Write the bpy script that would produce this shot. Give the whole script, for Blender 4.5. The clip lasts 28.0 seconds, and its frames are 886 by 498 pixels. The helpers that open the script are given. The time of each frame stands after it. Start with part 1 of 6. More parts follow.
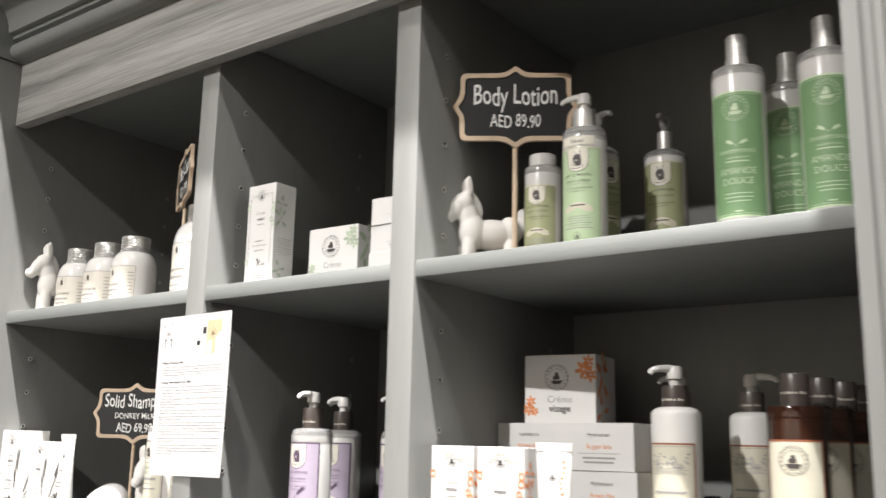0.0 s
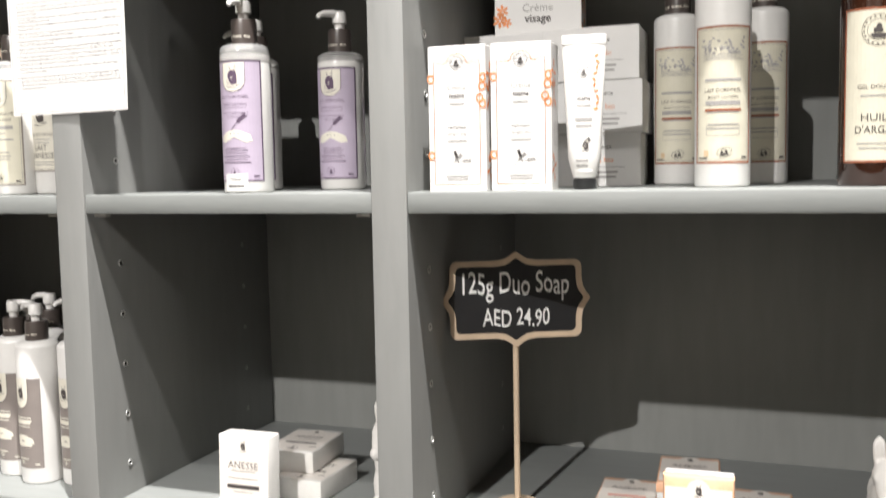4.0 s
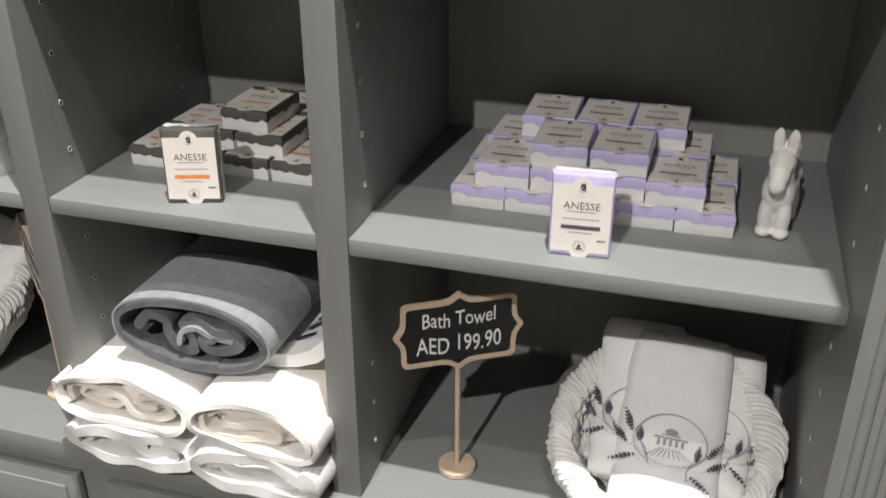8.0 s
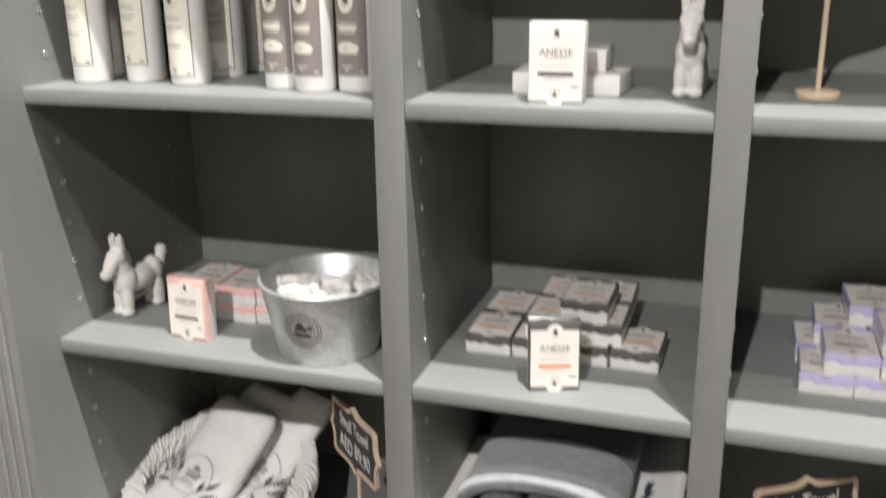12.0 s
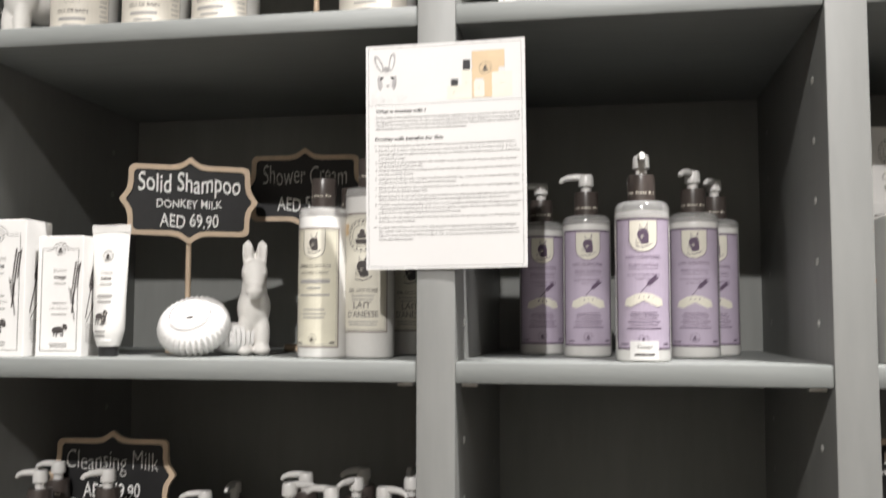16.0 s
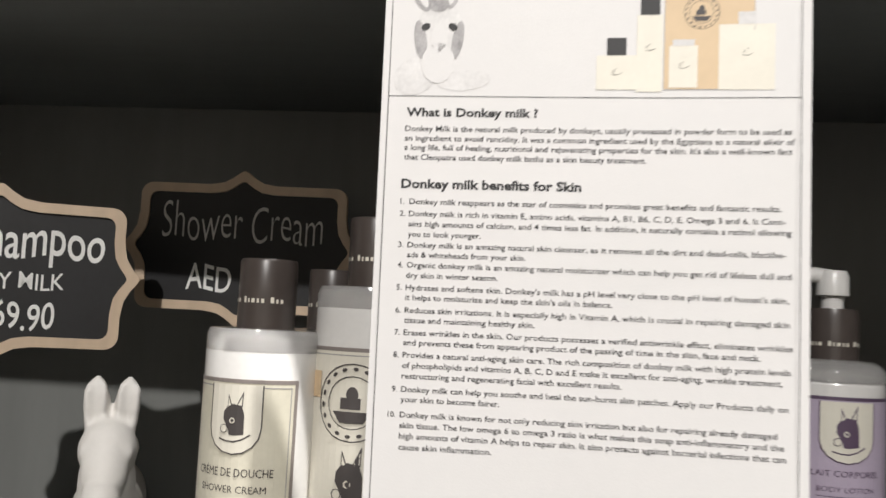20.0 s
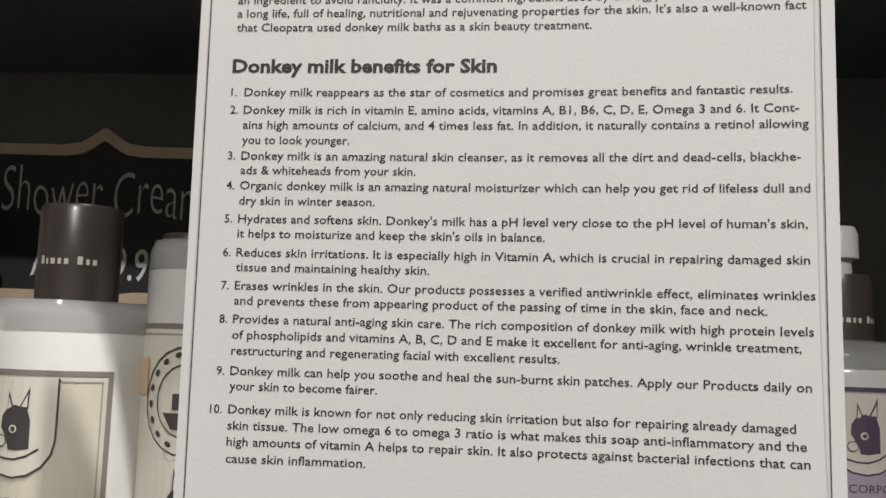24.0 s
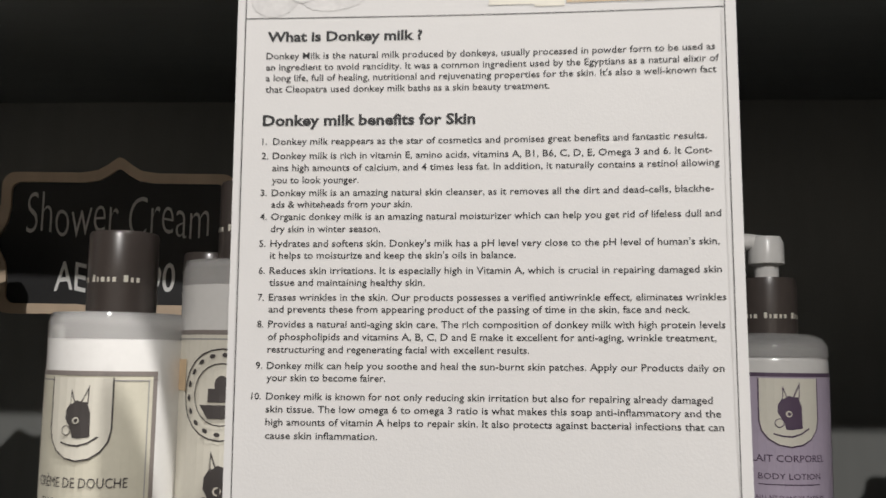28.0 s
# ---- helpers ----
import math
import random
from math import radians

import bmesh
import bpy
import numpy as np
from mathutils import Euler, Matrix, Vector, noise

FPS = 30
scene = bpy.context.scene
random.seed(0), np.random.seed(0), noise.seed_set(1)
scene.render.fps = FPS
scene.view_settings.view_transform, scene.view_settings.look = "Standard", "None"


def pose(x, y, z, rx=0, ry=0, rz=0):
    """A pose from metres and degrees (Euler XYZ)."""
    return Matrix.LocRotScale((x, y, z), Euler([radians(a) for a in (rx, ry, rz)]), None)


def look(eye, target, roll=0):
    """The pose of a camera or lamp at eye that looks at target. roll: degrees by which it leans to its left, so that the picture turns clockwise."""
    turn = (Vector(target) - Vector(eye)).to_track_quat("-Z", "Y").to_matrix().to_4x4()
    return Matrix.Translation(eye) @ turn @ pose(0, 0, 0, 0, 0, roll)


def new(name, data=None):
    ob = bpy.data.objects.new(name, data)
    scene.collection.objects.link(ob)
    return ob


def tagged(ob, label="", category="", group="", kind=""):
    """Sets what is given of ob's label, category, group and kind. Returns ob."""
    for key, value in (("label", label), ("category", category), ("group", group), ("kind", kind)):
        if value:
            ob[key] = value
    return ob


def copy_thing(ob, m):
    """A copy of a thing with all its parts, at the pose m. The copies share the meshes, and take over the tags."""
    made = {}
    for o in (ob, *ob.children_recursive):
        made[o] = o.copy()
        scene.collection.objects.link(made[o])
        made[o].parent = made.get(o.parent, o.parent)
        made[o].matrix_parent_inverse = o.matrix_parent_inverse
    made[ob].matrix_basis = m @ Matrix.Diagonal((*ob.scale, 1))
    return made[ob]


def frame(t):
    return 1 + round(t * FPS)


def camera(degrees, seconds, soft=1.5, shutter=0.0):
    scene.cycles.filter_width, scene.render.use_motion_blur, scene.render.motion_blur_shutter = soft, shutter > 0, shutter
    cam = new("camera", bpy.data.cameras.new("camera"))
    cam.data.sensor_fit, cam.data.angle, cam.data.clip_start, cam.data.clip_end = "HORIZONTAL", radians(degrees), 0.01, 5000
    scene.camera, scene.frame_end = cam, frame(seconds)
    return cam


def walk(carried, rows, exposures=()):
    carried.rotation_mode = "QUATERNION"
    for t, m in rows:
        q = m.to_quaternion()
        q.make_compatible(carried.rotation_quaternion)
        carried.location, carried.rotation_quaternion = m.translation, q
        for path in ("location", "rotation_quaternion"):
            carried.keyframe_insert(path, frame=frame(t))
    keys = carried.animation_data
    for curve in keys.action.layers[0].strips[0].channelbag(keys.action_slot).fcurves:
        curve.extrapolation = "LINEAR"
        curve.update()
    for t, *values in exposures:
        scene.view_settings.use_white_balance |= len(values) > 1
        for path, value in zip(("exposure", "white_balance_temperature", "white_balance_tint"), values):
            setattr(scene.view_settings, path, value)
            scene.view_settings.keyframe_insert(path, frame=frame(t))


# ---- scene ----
cam = camera(50.7, 28.0, shutter=0.5)
PATH = [
    (0, (0.044, -0.024, 1.934), (-1.136, 1.539, 2.342), 1.2),
    (0.5, (-0.107, -0.035, 1.949), (-1.225, 1.566, 2.381), 0.9),
    (1, (-0.219, -0.079, 1.976), (-1.17, 1.618, 2.444), -0.1),
    (1.5, (-0.266, -0.064, 1.967), (-1.119, 1.682, 2.438), -0.4),
    (2, (-0.299, -0.067, 1.942), (-1.097, 1.707, 2.406), -0.5),
    (2.5, (-0.323, -0.045, 1.902), (-1.066, 1.777, 2.259), -0.3),
    (3, (-0.332, -0.011, 1.854), (-1.088, 1.835, 1.998), -0.3),
    (3.5, (-0.366, -0.006, 1.814), (-1.089, 1.859, 1.772), -1.0),
    (5.5, (-0.405, -0.006, 1.662), (-0.966, 1.854, 1.187), 0.5),
    (6, (-0.407, -0.018, 1.574), (-0.955, 1.801, 0.948), 1.9),
    (6.5, (-0.393, -0.006, 1.491), (-0.923, 1.762, 0.722), 3.2),
    (7, (-0.383, -0.011, 1.447), (-0.905, 1.72, 0.591), 3.6),
    (7.5, (-0.365, -0.016, 1.446), (-0.88, 1.696, 0.548), 2.2),
    (8, (-0.36, -0.009, 1.427), (-0.876, 1.694, 0.514), -0.1),
    (8.5, (-0.413, 0.007, 1.388), (-0.91, 1.694, 0.435), -1.7),
    (9, (-0.447, 0.017, 1.396), (-0.851, 1.722, 0.433), -3.1),
    (9.5, (-0.529, -0.015, 1.368), (-0.905, 1.693, 0.398), -5.1),
    (10, (-0.611, -0.051, 1.398), (-1.006, 1.657, 0.436), -5.1),
    (10.5, (-0.675, -0.109, 1.417), (-1.093, 1.604, 0.473), -2.5),
    (11, (-0.717, -0.198, 1.451), (-1.218, 1.551, 0.621), -3.0),
    (11.5, (-0.794, -0.232, 1.469), (-1.336, 1.525, 0.683), -0.5),
    (12, (-0.823, -0.227, 1.521), (-1.417, 1.582, 0.91), -0.8),
    (12.5, (-0.853, -0.21, 1.57), (-1.473, 1.641, 1.138), -1.0),
    (14.5, (-1.015, -0.098, 1.711), (-1.512, 1.838, 1.623), -1.3),
    (15, (-1.082, -0.079, 1.745), (-1.582, 1.857, 1.76), -0.8),
    (15.5, (-1.121, -0.077, 1.77), (-1.543, 1.877, 1.843), -0.4),
    (16, (-1.118, -0.082, 1.809), (-1.457, 1.883, 1.958), 0.1),
    (16.5, (-1.141, -0.096, 1.84), (-1.435, 1.865, 2.105), 0.8),
    (17, (-1.137, -0.099, 1.894), (-1.436, 1.856, 2.195), 1.6),
    (17.5, (-1.134, -0.099, 1.905), (-1.429, 1.842, 2.283), 1.3),
    (18, (-1.172, 0.017, 1.94), (-1.547, 1.941, 2.341), 2.8),
    (18.5, (-1.252, 0.196, 1.956), (-1.557, 2.164, 2.137), 4.1),
    (19, (-1.275, 0.372, 1.958), (-1.579, 2.341, 2.134), 4.3),
    (19.5, (-1.287, 0.505, 1.969), (-1.583, 2.475, 2.146), 4.0),
    (20, (-1.313, 0.6, 1.967), (-1.594, 2.575, 2.119), 3.0),
    (20.5, (-1.335, 0.643, 1.964), (-1.615, 2.616, 2.126), 3.0),
    (21, (-1.331, 0.689, 1.957), (-1.597, 2.667, 2.101), 2.2),
    (21.5, (-1.325, 0.732, 1.948), (-1.57, 2.711, 2.089), 2.0),
    (22, (-1.32, 0.741, 1.956), (-1.554, 2.722, 2.1), 2.0),
    (22.5, (-1.299, 0.751, 1.94), (-1.575, 2.718, 2.169), 2.4),
    (24.5, (-1.297, 0.752, 1.943), (-1.474, 2.733, 2.152), 2.1),
    (25, (-1.298, 0.746, 1.942), (-1.464, 2.728, 2.149), 2.1),
    (25.5, (-1.298, 0.745, 1.941), (-1.457, 2.728, 2.145), 1.9),
    (26, (-1.297, 0.744, 1.939), (-1.456, 2.728, 2.141), 1.7),
    (26.5, (-1.296, 0.736, 1.944), (-1.455, 2.718, 2.158), 1.4),
    (27, (-1.297, 0.734, 1.94), (-1.45, 2.717, 2.15), 1.1),
    (27.5, (-1.296, 0.717, 1.94), (-1.453, 2.699, 2.158), 0.9),
    (28, (-1.297, 0.676, 1.938), (-1.442, 2.657, 2.167), 0.9),
]
EXPOSURES = [(0, -0.05), (1, 0.18), (2, 0.1), (3, -0.28), (5.5, 0.14), (6, 0.08), (7, -0.38), (8, -0.7), (9, -0.72), (10, -0.64), (11.5, -0.45), (12, -0.36), (14.5, -0.42), (17, -0.6), (19, -0.66), (20, -0.75), (21, -1.0), (22, -1.22), (24.5, -1.28), (27, -1.18), (28, -1.13)]
walk(cam, [(t, look(eye, target, roll)) for t, eye, target, roll in PATH], EXPOSURES)

# ---- world, lights ----
world = bpy.data.worlds.new("room_air")
scene.world = world
world.use_nodes = True
world.node_tree.nodes["Background"].inputs[0].default_value = (0.9, 0.95, 1.0, 1)
world.node_tree.nodes["Background"].inputs[1].default_value = 0.02


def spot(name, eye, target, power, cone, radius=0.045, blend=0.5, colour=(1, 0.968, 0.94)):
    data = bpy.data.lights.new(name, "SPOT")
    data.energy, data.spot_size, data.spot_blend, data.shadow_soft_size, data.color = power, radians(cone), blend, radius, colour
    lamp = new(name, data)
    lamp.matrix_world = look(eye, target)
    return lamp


CEILING = 6.4
LAMPS = [
    ((-1.33, -4.19, 5.40), (-1.58, 1.1, 0.60), 1800, 41),
    ((-0.06, -0.02, 6.20), (-1.00, 1.0, 0.6), 2800, 56),
    ((0.22, -1.22, 6.20), (-1.0, 1.0, 0.5), 420, 46),
]
for eye, target, power, cone in LAMPS:
    spot("track_spot_light", eye, target, power, cone, blend=0.8)
# Added fill, no known source: unseen spots wash the south wall for bounce light
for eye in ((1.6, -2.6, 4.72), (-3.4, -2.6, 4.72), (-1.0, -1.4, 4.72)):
    spot("fill_spot_light", eye, (eye[0], -5.9, 1.8), 560, 75)

# ---- materials ----
MATS = {}


def mat(name, colour, rough=0.5, metal=0.0, var=0.08, scale=18.0, bump=0.0, bscale=300.0, coat=0.0, stretch=(1, 1, 1), sheen=0.0, clear=0.0, spread=0.0):
    """A principled material with colour variation at two scales, fine relief, and a little difference from object to object."""
    if name in MATS:
        return MATS[name]
    m = bpy.data.materials.new(name)
    m.use_nodes = True
    nt = m.node_tree
    b = nt.nodes["Principled BSDF"]
    b.inputs["Roughness"].default_value, b.inputs["Metallic"].default_value = rough, metal
    b.inputs["Coat Weight"].default_value, b.inputs["Sheen Weight"].default_value = coat, sheen
    if clear:
        b.inputs["Transmission Weight"].default_value, b.inputs["IOR"].default_value = clear, 1.3
    c = nt.nodes.new("ShaderNodeTexCoord")
    mp = nt.nodes.new("ShaderNodeMapping")
    mp.inputs["Scale"].default_value = stretch
    nt.links.new(c.outputs["Object"], mp.inputs["Vector"])
    big = nt.nodes.new("ShaderNodeTexNoise")
    big.inputs["Scale"].default_value, big.inputs["Detail"].default_value = scale, 6
    fine = nt.nodes.new("ShaderNodeTexNoise")
    fine.inputs["Scale"].default_value, fine.inputs["Detail"].default_value = scale * 9, 4
    for n in (big, fine):
        nt.links.new(mp.outputs[0], n.inputs["Vector"])
    mix = nt.nodes.new("ShaderNodeMath")
    mix.operation = "MULTIPLY_ADD"
    nt.links.new(fine.outputs["Fac"], mix.inputs[0])
    mix.inputs[1].default_value = 0.5
    nt.links.new(big.outputs["Fac"], mix.inputs[2])
    info = nt.nodes.new("ShaderNodeObjectInfo")
    rnd = nt.nodes.new("ShaderNodeMath")
    rnd.operation = "MULTIPLY_ADD"
    nt.links.new(info.outputs["Random"], rnd.inputs[0])
    rnd.inputs[1].default_value = spread
    nt.links.new(mix.outputs[0], rnd.inputs[2])
    ramp = nt.nodes.new("ShaderNodeValToRGB")
    lo, hi = [max(0, v * (1 - var)) for v in colour], [min(1, v * (1 + var)) for v in colour]
    ramp.color_ramp.elements[0].position, ramp.color_ramp.elements[1].position = 0.5, 1.0
    ramp.color_ramp.elements[0].color, ramp.color_ramp.elements[1].color = (*lo, 1), (*hi, 1)
    nt.links.new(rnd.outputs[0], ramp.inputs[0])
    nt.links.new(ramp.outputs[0], b.inputs["Base Color"])
    if bump:
        bn = nt.nodes.new("ShaderNodeTexNoise")
        bn.inputs["Scale"].default_value, bn.inputs["Detail"].default_value = bscale, 3
        nt.links.new(mp.outputs[0], bn.inputs["Vector"])
        bp = nt.nodes.new("ShaderNodeBump")
        bp.inputs["Strength"].default_value, bp.inputs["Distance"].default_value = bump, 0.002
        nt.links.new(bn.outputs["Fac"], bp.inputs["Height"])
        nt.links.new(bp.outputs[0], b.inputs["Normal"])
    MATS[name] = m
    return m


PAINT = mat("grey_painted_wood", (0.233, 0.236, 0.228), 0.5, var=0.085, scale=7, bump=0.16, bscale=90, stretch=(1, 1, 0.18))
PAINT_LONG = mat("grey_painted_wood_lengthwise", (0.226, 0.237, 0.230), 0.5, var=0.085, scale=7, bump=0.16, bscale=90, stretch=(0.16, 1, 1))
BACK = mat("grey_painted_back_board", (0.205, 0.21, 0.20), 0.55, var=0.11, scale=6, bump=0.16, bscale=80, stretch=(1, 1, 0.16))
GRAIN = mat("grey_brushed_oak_board", (0.285, 0.282, 0.27), 0.55, var=0.5, scale=11, bump=0.35, bscale=60, stretch=(0.09, 1, 2.4))
STEEL = mat("bright_steel", (0.62, 0.62, 0.6), 0.32, 0.55, var=0.1)
WALLP = mat("shop_wall_paint", (0.72, 0.67, 0.60), 0.8, var=0.04, scale=2)
CEILP = mat("shop_ceiling_paint", (0.75, 0.75, 0.73), 0.85, var=0.03, scale=2)
FLOORM = mat("shop_floor_tile", (0.07, 0.058, 0.05), 0.45, var=0.12, scale=3)


# ---- mesh helpers ----
def box(bm, x0, y0, z0, x1, y1, z1, bev=0.0, seg=2):
    vs = [bm.verts.new(p) for p in ((x0, y0, z0), (x1, y0, z0), (x1, y1, z0), (x0, y1, z0), (x0, y0, z1), (x1, y0, z1), (x1, y1, z1), (x0, y1, z1))]
    fs = [bm.faces.new([vs[i] for i in f]) for f in ((3, 2, 1, 0), (4, 5, 6, 7), (0, 1, 5, 4), (1, 2, 6, 5), (2, 3, 7, 6), (3, 0, 4, 7))]
    if bev:
        bmesh.ops.bevel(bm, geom=list({e for f in fs for e in f.edges}), offset=bev, segments=seg, affect="EDGES", profile=0.5)
    return bm


def boxed(*a, **k):
    return box(bmesh.new(), *a, **k)


def lathe(profile, seg=32, cx=0.0, cy=0.0):
    """A turned solid about z from (radius, height) pairs, bottom to top."""
    bm = bmesh.new()
    rings = []
    for r, z in profile:
        if r < 1e-6:
            rings.append([bm.verts.new((cx, cy, z))])
        else:
            rings.append([bm.verts.new((cx + r * math.cos(2 * math.pi * k / seg), cy + r * math.sin(2 * math.pi * k / seg), z)) for k in range(seg)])
    for a, b in zip(rings, rings[1:]):
        for k in range(seg):
            q = (k + 1) % seg
            if len(a) == 1 and len(b) == 1:
                continue
            if len(a) == 1:
                bm.faces.new((a[0], b[q], b[k]))
            elif len(b) == 1:
                bm.faces.new((a[k], a[q], b[0]))
            else:
                bm.faces.new((a[k], a[q], b[q], b[k]))
    return bm


def tube(points, r, seg=10, cap=True):
    """A round rod along a line of points."""
    bm = bmesh.new()
    pts = [Vector(p) for p in points]
    rings = []
    for i, p in enumerate(pts):
        d = (pts[min(i + 1, len(pts) - 1)] - pts[max(i - 1, 0)]).normalized()
        a = d.orthogonal().normalized() if i == 0 else (rings_a - d * rings_a.dot(d)).normalized()
        rings_a = a
        b = d.cross(a)
        rr = r[i] if isinstance(r, (list, tuple)) else r
        rings.append([bm.verts.new(p + rr * (math.cos(t) * a + math.sin(t) * b)) for t in (2 * math.pi * k / seg for k in range(seg))])
    for a, b in zip(rings, rings[1:]):
        for k in range(seg):
            bm.faces.new((a[k], a[(k + 1) % seg], b[(k + 1) % seg], b[k]))
    if cap:
        bm.faces.new(rings[0][::-1])
        bm.faces.new(rings[-1])
    return bm


def to_mesh(name, bm, material, smooth=True, angle=35):
    bmesh.ops.recalc_face_normals(bm, faces=bm.faces)
    me = bpy.data.meshes.new(name)
    if smooth:
        for f in bm.faces:
            f.smooth = True
        for e in bm.edges:
            if len(e.link_faces) == 2 and e.calc_face_angle(0) > radians(angle):
                e.smooth = False
    bm.to_mesh(me)
    bm.free()
    me.materials.append(material)
    return me


def part(name, bm, material, parent, label="", smooth=True, angle=35):
    ob = new(name, to_mesh(name, bm, material, smooth, angle))
    ob.parent = parent
    if label:
        tagged(ob, label)
    return ob


def thing(name, label, category, m=None, group="", kind=""):
    ob = new(name)
    ob.empty_display_size = 0.05
    if m is not None:
        ob.matrix_basis = m
    return tagged(ob, label, category, group, kind)


def solid(name, bm, material, label="", category="", kind="structure", smooth=True):
    return tagged(new(name, to_mesh(name, bm, material, smooth)), label, category, "", kind)


# ---- room ----
solid("floor", boxed(-5, -6, -0.1, 4, 2.0, 0), FLOORM, "grey-brown shop floor", "floor", smooth=False)
solid("ceiling", boxed(-5, -6, CEILING, 4, 2.0, CEILING + 0.1), CEILP, "plain off-white shop ceiling", "ceiling", smooth=False)
solid("wall_north", boxed(-5, 1.62, 0, 4, 1.8, CEILING), WALLP, "plain grey wall behind the shelving", "wall", smooth=False)
solid("wall_south", boxed(-5, -6.1, 0, 4, -6.0, CEILING), WALLP, "plain grey shop wall", "wall", smooth=False)
solid("wall_west", boxed(-5.1, -6, 0, -5, 1.62, CEILING), WALLP, "plain grey shop wall", "wall", smooth=False)
solid("wall_east", boxed(4, -6, 0, 4.1, 1.62, CEILING), WALLP, "plain grey shop wall", "wall", smooth=False)

# ---- shelving unit ----
FRONT, REAR = 1.046, 1.53
TOPS = [2.202, 1.757, 1.310, 0.857, 0.400]
UNDER = [2.176, 1.731, 1.284, 0.831]
BAYS = [(-1.976, -1.345), (-1.297, -0.862), (-0.815, -0.174)]
POSTS = [(-2.072, -1.976), (-1.345, -1.297), (-0.862, -0.815), (-0.174, -0.078)]
HEAD = 2.627
unit = thing("display_shelving", "tall grey painted wooden shop shelving with three bays", "shelving", pose(0, 0, 0))
for n, (x0, x1) in enumerate(POSTS):
    if n in (1, 2):
        part("post", boxed(x0, FRONT - 0.003, 0.402, x1, REAR, HEAD + 0.06, bev=0.0015), PAINT, unit)
for x0, x1 in BAYS:
    part("back_board", boxed(x0 - 0.01, REAR, 0.30, x1 + 0.01, REAR + 0.018, HEAD + 0.1), BACK, unit, smooth=False)
    for top, under in zip(TOPS, UNDER):
        part("shelf", boxed(x0, FRONT, under, x1, REAR, top, bev=0.0018), PAINT_LONG, unit)
for x in (BAYS[0][1] - 0.016, BAYS[1][0] + 0.016, BAYS[1][1] - 0.016):
    part("shelf_clip", boxed(x - 0.010, FRONT + 0.008, UNDER[1] - 0.0045, x + 0.010, FRONT + 0.020, UNDER[1] - 0.0005, bev=0.001), STEEL, unit, "small steel shelf clip")
part("bottom_shelf", boxed(-1.976, FRONT - 0.022, 0.352, -0.174, REAR, 0.400, bev=0.003), PAINT_LONG, unit)
part("top_board", boxed(-1.976, FRONT, HEAD + 0.062, -0.174, REAR, HEAD + 0.09), PAINT_LONG, unit)
part("frieze", boxed(-1.976, 1.014, HEAD, -0.174, 1.0425, HEAD + 0.175, bev=0.002), GRAIN, unit, "grey brushed oak frieze with visible grain")


def pilaster(x0, x1):
    """An upright with a fluted face that stands proud of the shelves."""
    bm = bmesh.new()
    n, face, deep = 3, 0.945, 0.007
    line = [(x0, REAR), (x0, face)]
    w = (x1 - x0 - 0.026) / n
    for k in range(n):
        a = x0 + 0.013 + k * w
        line.append((a + 0.003, face))
        line += [(a + w / 2 - (w / 2 - 0.004) * math.cos(t), face + deep * math.sin(t)) for t in (math.pi * j / 8 for j in range(9))]
        line.append((a + w - 0.003, face))
    line += [(x1, face), (x1, REAR)]
    for z in (0.0, HEAD + 0.147):
        ring = [bm.verts.new((x, y, z)) for x, y in line]
        bm.faces.new(ring)
    bm.verts.ensure_lookup_table()
    m = len(line)
    for k in range(m):
        q = (k + 1) % m
        bm.faces.new((bm.verts[k], bm.verts[q], bm.verts[m + q], bm.verts[m + k]))
    return bm


for x0, x1 in (POSTS[0], POSTS[3]):
    part("pilaster", pilaster(x0, x1), PAINT, unit, "fluted grey painted pilaster", angle=50)


def moulding(x0, x1, profile):
    """A moulded length along x from (y, z) pairs, closed at the wall side."""
    bm = bmesh.new()
    for x in (x0, x1):
        bm.faces.new([bm.verts.new((x, y, z)) for y, z in profile])
    bm.verts.ensure_lookup_table()
    m = len(profile)
    for k in range(m):
        q = (k + 1) % m
        bm.faces.new((bm.verts[k], bm.verts[q], bm.verts[m + q], bm.verts[m + k]))
    return bm


z0 = HEAD + 0.148
CORNICE = [(1.50, z0), (1.010, z0), (1.002, z0 + 0.006)]
CORNICE += [(1.000 - 0.020 * math.sin(t), z0 + 0.026 - 0.020 * math.cos(t)) for t in (math.pi * j / 8 for j in range(9))]
CORNICE += [(0.992, z0 + 0.050), (0.984, z0 + 0.052), (0.984, z0 + 0.062), (0.972, z0 + 0.064)]
CORNICE += [(0.972 - 0.06 * (1 - math.cos(t)), z0 + 0.064 + 0.07 * math.sin(t)) for t in (math.pi / 2 * j / 7 for j in range(8))]
CORNICE += [(0.900, z0 + 0.138), (0.900, z0 + 0.160), (1.50, z0 + 0.160)]
part("cornice", moulding(-1.974, -0.176, CORNICE), PAINT_LONG, unit, "moulded grey cornice", angle=25)
for x0, x1 in (POSTS[0], POSTS[3]):
    part("capital", moulding(x0 - 0.03, x1 + 0.002 if x1 < -1 else x1 + 0.03, [(min(y - 0.070, 1.5) if y < 1.4 else y, z + 0.002) for y, z in CORNICE]), PAINT_LONG, unit, "moulded grey capital over the pilaster", angle=25)
for x0, x1 in BAYS:
    dr = part("drawer_front", boxed(x0 + 0.004, FRONT - 0.016, 0.10, x1 - 0.004, FRONT, 0.322, bev=0.003), PAINT_LONG, unit)
    part("raised_panel", boxed(x0 + 0.03, FRONT - 0.022, 0.126, x1 - 0.03, FRONT - 0.0165, 0.296, bev=0.002), PAINT_LONG, dr)
part("carcass", boxed(-1.974, FRONT + 0.002, 0.0, -0.176, REAR, 0.350), PAINT, unit)
